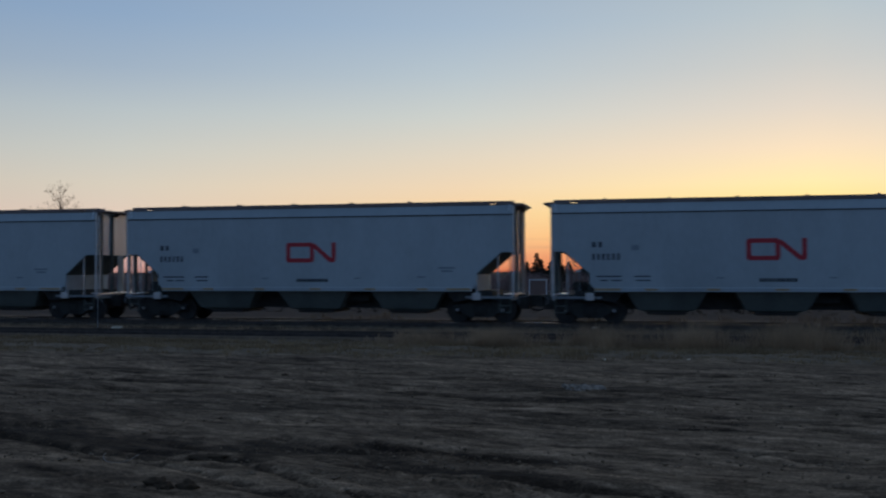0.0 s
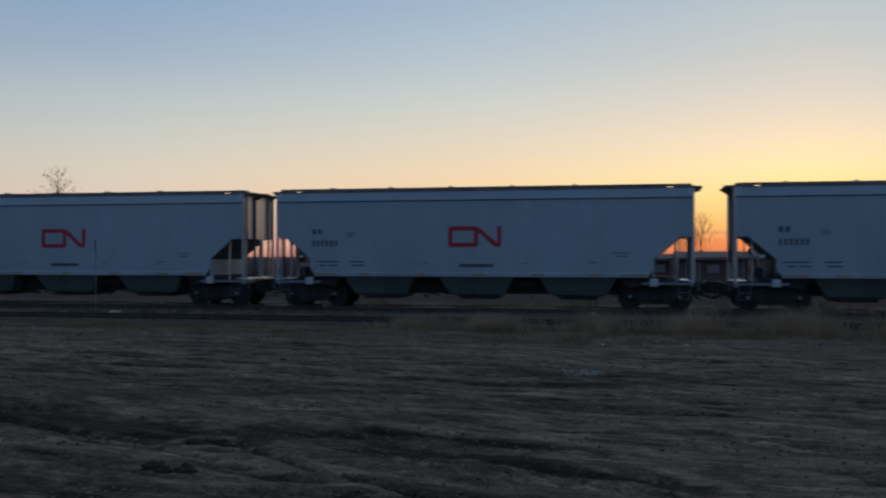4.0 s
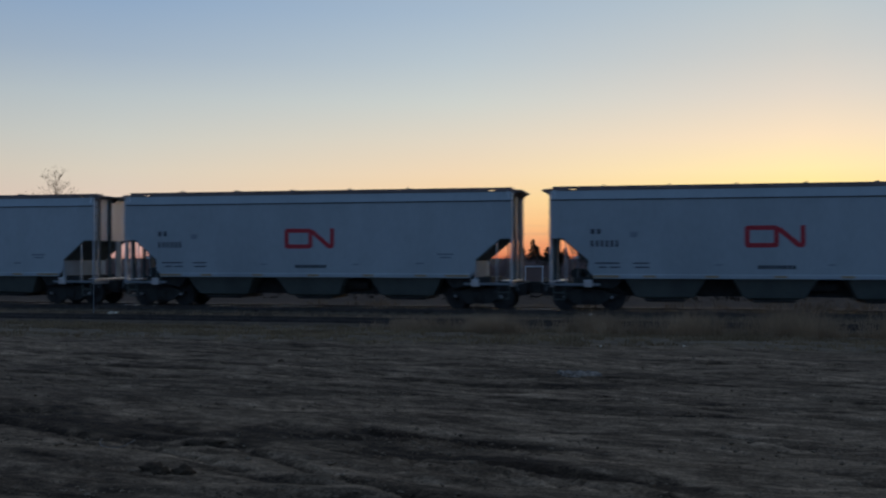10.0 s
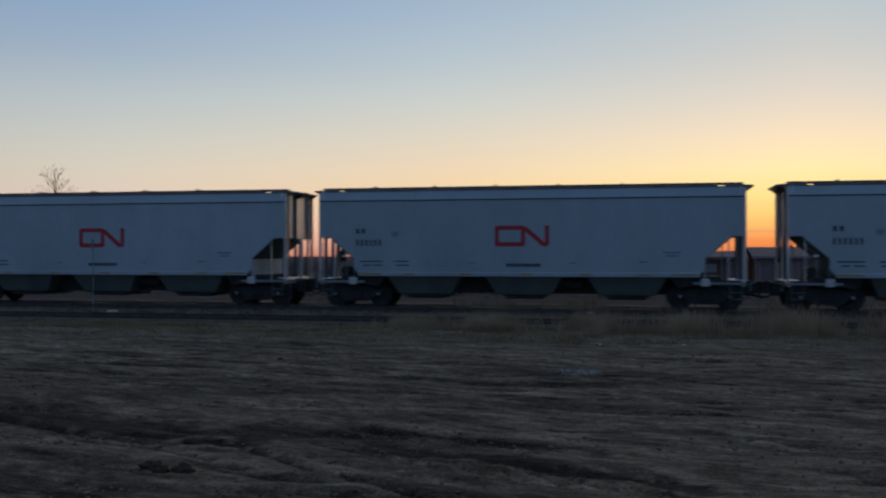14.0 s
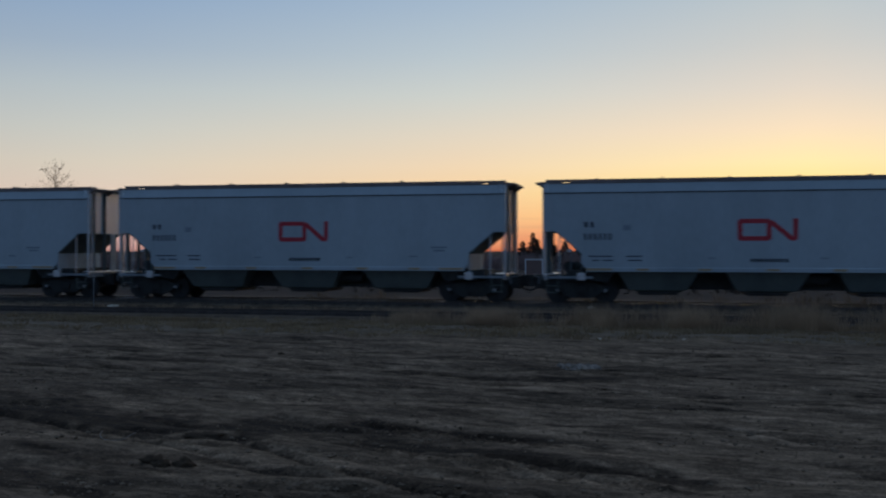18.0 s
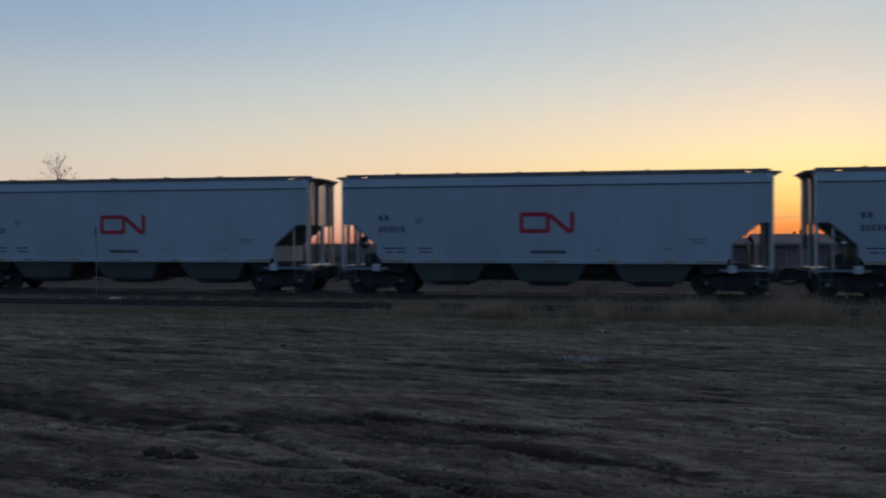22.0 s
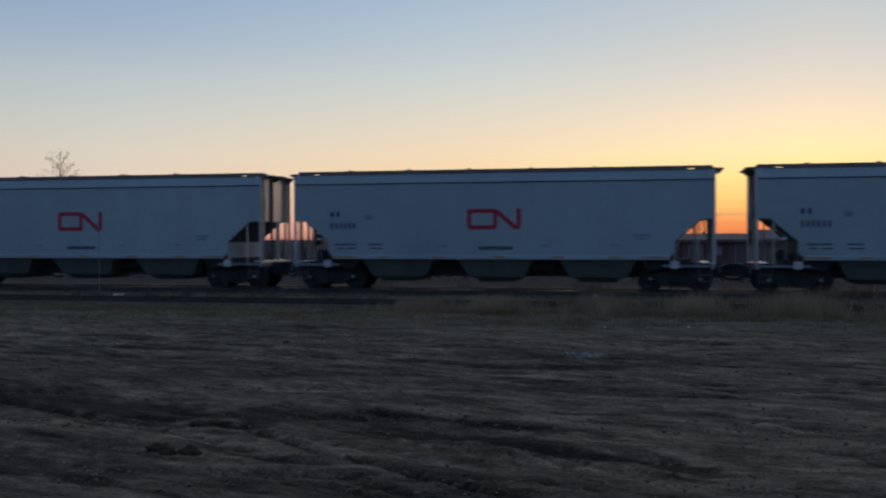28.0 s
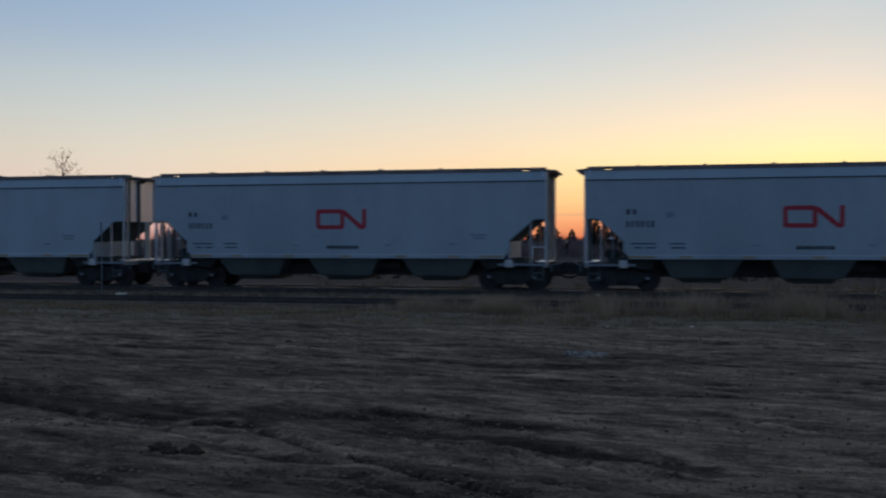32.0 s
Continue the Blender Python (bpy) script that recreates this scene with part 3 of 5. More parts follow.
def ring(bm, x0, x1, z0, z1, w, lean, y, d=0.006, r=0.12):
    """A flat band that runs round a rounded, leaning rectangle."""
    def loop(a, b, c, e, rr):
        pts = []
        for cx, cz, s in ((b - rr, e - rr, 0), (a + rr, e - rr, 90), (a + rr, c + rr, 180), (b - rr, c + rr, 270)):
            for k in range(5):
                g = radians(s + k * 22.5)
                px, pz = cx + rr * math.cos(g), cz + rr * math.sin(g)
                pts.append((px + lean * ((pz - z0) / (z1 - z0) - 0.5), pz))
        return pts
    o, i = loop(x0, x1, z0, z1, r), loop(x0 + w, x1 - w, z0 + w, z1 - w, max(0.02, r - w))
    n = len(o)
    vs = [[bm.verts.new((p[0], yy, p[1])) for p in lp] for lp in (o, i) for yy in (y, y - d)]
    for k in range(n):
        j = (k + 1) % n
        bm.faces.new((vs[1][k], vs[1][j], vs[3][j], vs[3][k]))
        bm.faces.new((vs[0][k], vs[0][j], vs[1][j], vs[1][k]))
        bm.faces.new((vs[2][k], vs[2][j], vs[3][j], vs[3][k]))
    bmesh.ops.recalc_face_normals(bm, faces=bm.faces)


def make_car():
    car = tagged(new("hopper_car"), "light grey covered hopper car with red markings on the track", "railway car", "cars of the freight train")
    # the sides, cut away at both ends under the slope sheets
    outline = [(-HALF, 4.12), (-HALF, 2.69), (-7.57, 2.69), (-6.63, 1.88), (-6.63, 1.50), (-6.42, 1.24), (6.42, 1.24), (6.63, 1.50), (6.63, 1.88), (7.57, 2.69), (HALF, 2.69), (HALF, 4.12)]
    for side in (-1, 1):
        bm = bmesh.new()
        slab(bm, outline, side * WIDE, side * (WIDE - 0.012))
        part("side_sheet", bm, PAINT, car, "large flat light grey side panel")
        bm = bmesh.new()
        slab(bm, [(side * (WIDE + 0.004), 4.14), (side * (WIDE - 0.02), 4.14), (side * 1.49, 4.50), (side * 1.51, 4.50)], -HALF, HALF, "x")
        part("upper_panel", bm, PAINT, car, "leaning top strip of the side")
        bm = bmesh.new()
        box(bm, -HALF, HALF, side * WIDE - 0.022, side * WIDE + 0.022, 4.10, 4.14)
        part("seam_rail", bm, IRON, car, "dark seam along the side")
        bm = bmesh.new()
        slab(bm, [(side * (WIDE + 0.05), 1.20), (side * (WIDE + 0.05), 1.33), (side * (WIDE + 0.01), 1.36), (side * (WIDE - 0.08), 1.36), (side * (WIDE - 0.08), 1.20)], -6.45, 6.45, "x")
        part("side_sill", bm, PAINT, car)
        for s in (-1, 1):
            bm = bmesh.new()
            box(bm, min(s * 6.2, s * 8.05), max(s * 6.2, s * 8.05), side * WIDE - 0.07, side * WIDE + 0.03, 0.93, 1.02, 0.01)
            part("end_side_sill", bm, FITTING, car, "narrow grey sill at the platform's edge")
            bm = bmesh.new()
            box(bm, s * 6.63 - 0.15, s * 6.63 + 0.15, side * WIDE - 0.12, side * WIDE + 0.04, 0.87, 1.15, 0.02)
            part("jacking_pad", bm, POST, car, "pale square jacking pad")
            bm = bmesh.new()
            rod(bm, (s * (HALF + 0.025), side * (WIDE - 0.035), 0.98), (s * (HALF + 0.025), side * (WIDE - 0.035), 4.45), 0.040, sides=14)
            part("corner_post", bm, POST, car, "pale steel corner post")
            bm = bmesh.new()
            rod(bm, (s * (HALF - 0.56), side * (WIDE - 0.05), 1.0), (s * (HALF - 0.56), side * (WIDE - 0.05), 2.66), 0.026, sides=6)
            part("grab_post", bm, POST, car, "thin grab post")
            bm = bmesh.new()
            for dx in (0.10, 0.50):
                rod(bm, (s * (HALF - dx), side * (WIDE - 0.02), 0.40), (s * (HALF - dx), side * (WIDE - 0.02), 0.95), 0.02, sides=6)
            for z in (0.41, 0.66):
                rod(bm, (s * (HALF - 0.10), side * (WIDE - 0.02), z), (s * (HALF - 0.50), side * (WIDE - 0.02), z), 0.02, sides=6)
            part("stirrup_step", bm, HOPPER, car, "steel stirrup step")
            for a, b in ((0.0, 7.10), (7.34, HALF - 0.03)):
                bm = bmesh.new()
                box(bm, min(s * a, s * b), max(s * a, s * b), side * 1.25 - 0.02, side * 1.25 + 0.02, 4.512, 4.576)
                part("board_skirt", bm, ROOF, car)
            bm = bmesh.new()
            box(bm, s * 5.95 - 0.5, s * 5.95 + 0.45, side * (WIDE + 0.052) - 0.003, side * (WIDE + 0.052) + 0.003, 1.235, 1.32)
            part("reflector", bm, AMBER, car, "amber reflector strip")
        for x in (-4.4, -2.2, 0.15, 2.4, 4.5):
            bm = bmesh.new()
            box(bm, x - 0.23, x + 0.23, side * (WIDE + 0.052) - 0.003, side * (WIDE + 0.052) + 0.003, 1.235, 1.32)
            part("reflector", bm, AMBER, car, "amber reflector strip")
        bm = bmesh.new()
        box(bm, -HALF + 0.02, HALF - 0.02, side * 1.05 - 0.22, side * 1.05 + 0.22, 4.575, 4.65)
        part("running_board", bm, ROOF, car, "dark grated running board")
    # roof, drawn along the car, with a lip beyond each end
    bm = bmesh.new()
    arc = [(1.53, 4.47), (1.53, 4.505), (1.2, 4.515), (0.6, 4.525), (0.0, 4.53), (-0.6, 4.525), (-1.2, 4.515), (-1.53, 4.505), (-1.53, 4.47)]
    slab(bm, arc, -HALF, HALF, "x")
    part("roof", bm, ROOF, car, "dark weathered roof")
    for s in (-1, 1):
        bm = bmesh.new()
        slab(bm, [(s * (HALF - 0.05), -1.47), (s * (HALF + 0.10), -1.47), (s * (HALF + 0.37), -1.20), (s * (HALF + 0.37), 1.20), (s * (HALF + 0.10), 1.47), (s * (HALF - 0.05), 1.47)], 4.50, 4.555, "z")
        part("roof_lip", bm, ROOF, car, "overhanging end of the roof")
        for y in (-1.42, 0.0, 1.42):
            bm = bmesh.new()
            slab(bm, [(s * (HALF - 0.1), 4.50), (s * (HALF + 0.24), 4.50), (s * (HALF + 0.02), 4.33), (s * (HALF - 0.1), 4.33)], y - 0.02, y + 0.02)
            part("lip_gusset", bm, ROOF, car)
        # end wall, slope sheet, bulkhead
        bm = bmesh.new()
        box(bm, min(s * 7.86, s * 7.90), max(s * 7.86, s * 7.90), -WIDE + 0.014, WIDE - 0.014, 2.69, 4.5)
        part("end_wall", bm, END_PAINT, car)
        bm = bmesh.new()
        box(bm, min(s * 7.58, s * 7.86), max(s * 7.58, s * 7.86), -WIDE + 0.014, WIDE - 0.014, 2.67, 2.70)
        part("end_shelf", bm, PAINT_SHADED, car)
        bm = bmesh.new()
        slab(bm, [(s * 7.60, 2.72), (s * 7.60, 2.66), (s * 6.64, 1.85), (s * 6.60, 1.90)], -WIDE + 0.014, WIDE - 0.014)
        part("slope_sheet", bm, PAINT_SHADED, car, "sloping hopper end sheet")
        # front bulkhead pale, rear one dark: the uneven glow is put into colour
        bm = bmesh.new()
        box(bm, min(s * 6.60, s * 6.64), max(s * 6.60, s * 6.64), -WIDE + 0.014, WIDE - 0.014, 1.05, 1.86)
        part("bulkhead", bm, BULKHEAD if s > 0 else PAINT_SHADED, car, "upright bulkhead above the truck")
        bm = bmesh.new()
        box(bm, min(s * 6.3, s * 8.36), max(s * 6.3, s * 8.36), -0.40, 0.40, 0.62, 1.05, 0.02)
        part("draft_sill", bm, IRON, car)
        bm = bmesh.new()
        box(bm, s * 7.98 - 0.06, s * 7.98 + 0.06, -1.5, 1.5, 0.86, 1.06, 0.015)
        part("end_sill", bm, POST, car)
        bm = bmesh.new()
        box(bm, s * 6.66 - 0.22, s * 6.66 + 0.22, -1.42, 1.42, 0.84, 1.16, 0.02)
        part("bolster", bm, IRON, car)
        bm = bmesh.new()
        box(bm, min(s * 8.2, s * 8.62), max(s * 8.2, s * 8.62), -0.16, 0.16, 0.66, 1.0, 0.03)
        box(bm, s * 8.62 - 0.13, s * 8.62 + 0.125, s * 0.09 - 0.22, s * 0.09 + 0.22, 0.58, 1.04, 0.06)
        part("coupler", bm, IRON, car, "rusty knuckle coupler")
        bm = bmesh.new()
        box(bm, min(s * 8.06, s * 8.46), max(s * 8.06, s * 8.46), -0.36, 0.36, 0.50, 1.04, 0.03)
        part("cushion_housing", bm, WHEEL, car, "rusty housing behind the coupler")
        bm = bmesh.new()
        y = s * 0.30
        rod(bm, (s * 8.30, y, 0.80), (s * 8.44, y, 0.56), 0.04)
        rod(bm, (s * 8.44, y, 0.56), (s * 8.58, y * 0.7, 0.46), 0.04)
        rod(bm, (s * 8.58, y * 0.7, 0.46), (s * 8.75, y * 0.3, 0.43), 0.04)
        part("air_hose", bm, IRON, car, "black rubber air hose")
        bm = bmesh.new()
        rod(bm, (s * 8.52, 0.0, 1.08), (s * 8.46, -0.75, 1.0), 0.018, sides=6)
        rod(bm, (s * 8.46, -0.75, 1.0), (s * 8.20, -1.40, 0.98), 0.018, sides=6)
        rod(bm, (s * 8.20, -1.40, 0.98), (s * 8.22, -1.44, 0.72), 0.018, sides=6)
        part("uncoupling_lever", bm, FITTING, car, "bent steel uncoupling lever")
        for y, w in ((-0.22, 0.06), (1.25, 0.035), (-1.02, 0.045)):
            bm = bmesh.new()
            box(bm, min(s * 7.905, s * 7.99), max(s * 7.905, s * 7.99), y - w, y + w, 1.07, 4.42, 0.01)
            part("end_stiffener", bm, PAINT_SHADED, car, "upright end stiffener")
        bm = bmesh.new()
        box(bm, min(s * 7.915, s * 7.97), max(s * 7.915, s * 7.97), 0.26, 0.62, 1.07, 2.69, 0.01)
        part("end_post", bm, BULKHEAD, car, "broad pale end post")
        # ladders at the corners of the car's end
        for yl in (-1.36, 1.36):
            ladder_bm = bmesh.new()
            for y in (yl - 0.17, yl + 0.17):
                box(ladder_bm, s * 7.99 - 0.02, s * 7.99 + 0.02, y - 0.022, y + 0.022, 1.0, 4.40)
            ladder = part("ladder", ladder_bm, POST, car, "steel end ladder")
            for k in range(9):
                bm = bmesh.new()
                rod(bm, (s * 7.99, yl - 0.17, 1.2 + k * 0.36), (s * 7.99, yl + 0.17, 1.2 + k * 0.36), 0.012, sides=6)
                part("rung", bm, POST, ladder)
        bm = bmesh.new()
        box(bm, min(s * 7.62, s * 8.0), max(s * 7.62, s * 8.0), -1.3, 1.3, 1.07, 1.10)
        part("end_platform", bm, GRATING, car, "grated end platform")
        make_truck(car, s * TRUCK_AT, s)
    # brake wheel and its box at the far side of the rear end
    bm = bmesh.new()
    c = Vector((-8.02, 0.95, 2.0))
    rim = []
    for k in range(20):
        g = k * math.tau / 20
        out = Vector((0, math.cos(g), math.sin(g)))
        rim.append([bm.verts.new(c + 0.27 * out + 0.02 * (math.cos(h) * out + Vector((math.sin(h), 0, 0)))) for h in (0, 1.257, 2.513, 3.770, 5.027)])
    for k in range(20):
        p, q = rim[k], rim[(k + 1) % 20]
        for j in range(5):
            bm.faces.new((p[j], p[(j + 1) % 5], q[(j + 1) % 5], q[j]))
    bmesh.ops.recalc_face_normals(bm, faces=bm.faces)
    brake_wheel = part("brake_wheel", bm, IRON, car, "dark hand brake wheel")
    for k in range(4):
        a = k * math.tau / 4 + 0.4
        bm = bmesh.new()
        rod(bm, c + Vector((0.03, 0, 0)), c + Vector((0, 0.27 * math.cos(a), 0.27 * math.sin(a))), 0.016, sides=6)
        part("spoke", bm, IRON, brake_wheel)
    bm = bmesh.new()
    box(bm, -7.98, -7.78, 0.75, 1.15, 1.75, 2.2, 0.03)
    part("brake_box", bm, IRON, car)
    # air brake gear on the rear platform
    bm = bmesh.new()
    rod(bm, (-7.15, -0.95, 1.38), (-7.15, -0.25, 1.38), 0.19, sides=16)
    rod(bm, (-7.15, -0.25, 1.38), (-7.15, 0.05, 1.38), 0.05, sides=8)
    part("brake_cylinder", bm, IRON, car, "dark brake cylinder on the end platform")
    bm = bmesh.new()
    rod(bm, (-7.0, 0.25, 1.32), (-7.0, 1.2, 1.32), 0.22, sides=16)
    part("air_reservoir", bm, PAINT_SHADED, car)
    bm = bmesh.new()
    rod(bm, (-7.02, -1.32, 1.10), (-7.02, -1.32, 2.05), 0.022)
    rod(bm, (-7.02, -1.32, 2.05), (-7.40, -0.9, 2.35), 0.022)
    part("brake_rod", bm, FITTING, car)
    bm = bmesh.new()
    box(bm, -7.16, -6.98, -1.46, -1.40, 1.93, 2.02, 0.01)
    part("release_handle", bm, WHITE, car, "small white brake release handle")
    # hatches along the roof
    for a, b in ((-6.25, 6.25),):
        bm = bmesh.new()
        box(bm, a, b, -0.42, 0.42, 4.52, 4.66, 0.01)
        part("hatch_coaming", bm, ROOF, car, "dark coaming under the hatches")
    for k in range(5):
        x = -4.9 + k * 2.45
        bm = bmesh.new()
        box(bm, x - 1.20, x + 1.20, -0.40, 0.40, 4.66, 4.705, 0.015)
        part("roof_hatch", bm, ROOF, car)
        bm = bmesh.new()
        box(bm, x - 1.27, x - 1.20, -0.45, 0.45, 4.66, 4.76, 0.015)
        part("hatch_latch", bm, ROOF, car)
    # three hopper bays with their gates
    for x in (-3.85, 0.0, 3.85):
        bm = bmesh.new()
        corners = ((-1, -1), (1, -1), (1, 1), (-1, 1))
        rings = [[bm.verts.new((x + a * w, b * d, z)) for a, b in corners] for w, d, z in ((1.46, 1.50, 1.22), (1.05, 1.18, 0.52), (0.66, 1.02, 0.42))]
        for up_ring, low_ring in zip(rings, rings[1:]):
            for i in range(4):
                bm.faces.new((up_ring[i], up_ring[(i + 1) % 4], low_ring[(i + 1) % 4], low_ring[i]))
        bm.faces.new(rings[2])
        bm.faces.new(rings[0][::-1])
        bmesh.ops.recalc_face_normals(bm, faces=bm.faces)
        bay = part("hopper_bay", bm, HOPPER, car, "shade-darkened grey hopper bay")
        bm = bmesh.new()
        box(bm, x - 0.70, x + 0.70, -1.08, 1.08, 0.33, 0.415, 0.015)
        part("outlet_gate", bm, IRON, bay, "dark outlet gate")
        for y in (-1.11, 1.11):
            bm = bmesh.new()
            rod(bm, (x - 0.75, y, 0.40), (x + 0.75, y, 0.40), 0.03)
            part("gate_shaft", bm, WHEEL, bay)
    bm = bmesh.new()
    box(bm, -6.4, 6.4, -0.55, 0.55, 0.52, 1.20, 0.02)
    part("centre_sill", bm, IRON, car)
    for s in (-1, 1):
        bm = bmesh.new()
        slab(bm, [(s * 5.35, 1.22), (s * 7.2, 1.22), (s * 7.2, 0.98), (s * 5.7, 0.80)], -1.35, 1.35)
        part("shear_plate", bm, IRON, car)
    bm = bmesh.new()
    rod(bm, (1.0, -0.75, 0.92), (2.2, -0.75, 0.92), 0.2, sides=16)
    part("air_tank", bm, IRON, car)
    bm = bmesh.new()
    rod(bm, (-6.3, 0.7, 0.9), (6.3, 0.7, 0.9), 0.03)
    part("brake_pipe", bm, IRON, car)
    # markings on the side, all plain shapes
    y = -WIDE - 0.002
    bm = bmesh.new()
    ring(bm, -1.06, 0.10, 2.33, 3.12, 0.165, 0.0, y)
    part("marking", bm, RED, car, "red rounded ring marking")
    bm = bmesh.new()
    slab(bm, [(0.13, 3.085), (0.86, 2.46), (0.84, 2.35), (0.73, 2.34), (0.03, 2.95)], y, y - 0.007)
    part("marking", bm, RED, car, "red leaning band marking")
    bm = bmesh.new()
    slab(bm, [(0.835, 3.12), (0.835, 2.45), (0.75, 2.36), (0.79, 2.33), (0.89, 2.33), (0.97, 2.37), (1.00, 2.46), (1.00, 3.12)], y, y - 0.008)
    part("marking", bm, RED, car, "red upright band marking")

    def bars(x0, z0, n, w, h, step, mat, label):
        bm = bmesh.new()
        for k in range(n):
            box(bm, x0 + k * step, x0 + k * step + w, y - 0.004, y, z0, z0 + h)
        part("lettering_bar", bm, mat, car, label)
    bars(-0.62, 1.56, 9, 0.115, 0.13, 0.147, BLACK, "black bars of small lettering")
    bars(-6.53, 2.84, 2, 0.13, 0.20, 0.23, INK, "short black bars of lettering")
    bars(-6.53, 2.37, 6, 0.09, 0.24, 0.182, INK, "row of black bars of lettering")
    for x0, z0, w, h in ((-6.38, 1.74, 0.90, 0.05), (-6.24, 1.59, 0.28, 0.05), (-5.84, 1.59, 0.38, 0.05), (-5.0, 1.74, 0.58, 0.05), (-4.94, 1.59, 0.52, 0.05)):
        bars(x0, z0, 1, w, h, 1, INK, "thin black bar of lettering")
    for x0, z0, w, h in ((-5.1, 2.72, 0.26, 0.20), (5.15, 2.06, 0.62, 0.07), (5.25, 1.94, 0.45, 0.07), (4.3, 1.72, 0.32, 0.06), (1.75, 1.68, 0.25, 0.05), (-2.1, 1.68, 0.28, 0.05)):
        bars(x0, z0, 1, w, h, 1, FADED, "faint grey bar of lettering")
    return car


first = make_car()
CARS = {2: first}
for k in range(1, -23, -1):
    CARS[k] = copy_thing(first, pose(0, 0, 0))

# how far the train has gone at each half second: the place of one car's centre
SECONDS = [*np.arange(0, 3.6, 0.5), *np.arange(5.5, 14.6, 0.5), *np.arange(16.5, 25.6, 0.5), *np.arange(27.5, 32.1, 0.5)]
PLACES = [-13.11, -7.99, -2.92, 2.50, 7.68, 12.70, 18.13, 23.46, 43.98, 49.51, 54.82, 59.97, 65.39, 70.78,
          76.01, 81.43, 86.81, 92.04, 97.54, 102.94, 108.23, 113.77, 119.19, 124.49, 130.17, 135.52, 140.87, 162.69,
          168.22, 173.55, 179.34, 184.79, 190.19, 195.98, 201.50, 206.89, 212.75, 218.37, 223.90, 229.61, 235.23, 240.82,
          246.53, 252.27, 257.85, 263.62, 286.13, 291.85, 297.64, 303.44, 309.14, 314.96, 320.82, 326.54, 332.34, 338.21]


def gone(t):
    return float(np.interp(t, SECONDS, PLACES))


# ---- beyond the train ----


def limb(verts, faces, a, b, r1, r2, sides=5):
    """One tapered piece of a branch, added to lists of corners and faces."""
    d = (b - a).normalized()
    u = d.orthogonal().normalized()
    w = d.cross(u)
    n = len(verts)
    for c, r in ((a, r1), (b, r2)):
        for k in range(sides):
            g = k * math.tau / sides
            verts.append(c + r * (math.cos(g) * u + math.sin(g) * w))
    for k in range(sides):
        j = (k + 1) % sides
        faces.append((n + k, n + j, n + sides + j, n + sides + k))


def from_lists(name, verts, faces, mat):
    me = bpy.data.meshes.new(name)
    me.from_pydata(verts, [], faces)
    me.materials.append(mat)
    return me


def bare_tree(x, y, z, tall, rng, label, leaves=0, spread_by=0.55, group="", depth_most=6, thick=0.020, fine=0, rise=0.12):
    """A leafless tree: a tapered trunk, limbs that fork, thin twigs and a few leaves left."""
    tree = tagged(new("bare_tree"), label, "tree", group)
    tree.matrix_basis = pose(x, y, z)
    trunk_v, trunk_f, crown_v, crown_f, tips = [], [], [], [], []

    def grow(p, d, length, r, depth):
        q = p + d * length
        v, f = (trunk_v, trunk_f) if depth < 2 else (crown_v, crown_f)
        limb(v, f, p, q, r, r * 0.72, 6 if depth < 2 else 3)
        if depth == depth_most or length < 0.12:
            tips.append(q)
            for k in range(fine):
                way = (d + 0.8 * Vector((rng.gauss(0, 1), rng.gauss(0, 1), rng.gauss(0.2, 0.8)))).normalized()
                limb(crown_v, crown_f, q, q + way * rng.uniform(0.15, 0.45), 0.0045, 0.003, 3)
            return
        for k in range(rng.choice((2, 3, 3)) if depth else 4):
            side = Vector((rng.gauss(0, 1), rng.gauss(0, 1), rng.gauss(0.25, 0.6))).normalized()
            nd = (d + spread_by * side + Vector((0, 0, rise))).normalized()
            grow(p + d * length * rng.uniform(0.6, 1.0), nd, length * rng.uniform(0.6, 0.82), r * rng.uniform(0.5, 0.66), depth + 1)

    grow(Vector((0, 0, 0)), Vector((0.02, 0, 1)), tall * 0.30, tall * thick, 0)
    fit_tall = tall / max(q.z for q in tips)
    for q in (*trunk_v, *crown_v, *tips):
        q.x, q.y, q.z = q.x * min(fit_tall, 1.3), q.y * min(fit_tall, 1.3), q.z * fit_tall
    for name, v, f in (("trunk", trunk_v, trunk_f), ("crown", crown_v, crown_f)):
        ob = new(name, from_lists(name, v, f, FAR_TWIG if fine else BARK))
        ob.parent = tree
    if leaves:
        v, f = [], []
        for k in range(leaves):
            c = rng.choice(tips) + Vector((rng.gauss(0, 0.05), rng.gauss(0, 0.05), rng.gauss(0, 0.05)))
            u = Vector((rng.gauss(0, 1), rng.gauss(0, 1), rng.gauss(0, 1))).normalized() * 0.055
            w = u.orthogonal().normalized() * 0.04
            n = len(v)
            v += [c - u, c + w, c + u, c - w]
            f.append((n, n + 1, n + 2, n + 3))
        ob = new("leaves", from_lists("leaves", v, f, LEAF))
        ob.parent = tree
        tagged(ob, "few withered leaves left on twigs", kind="stuff")
    return tree


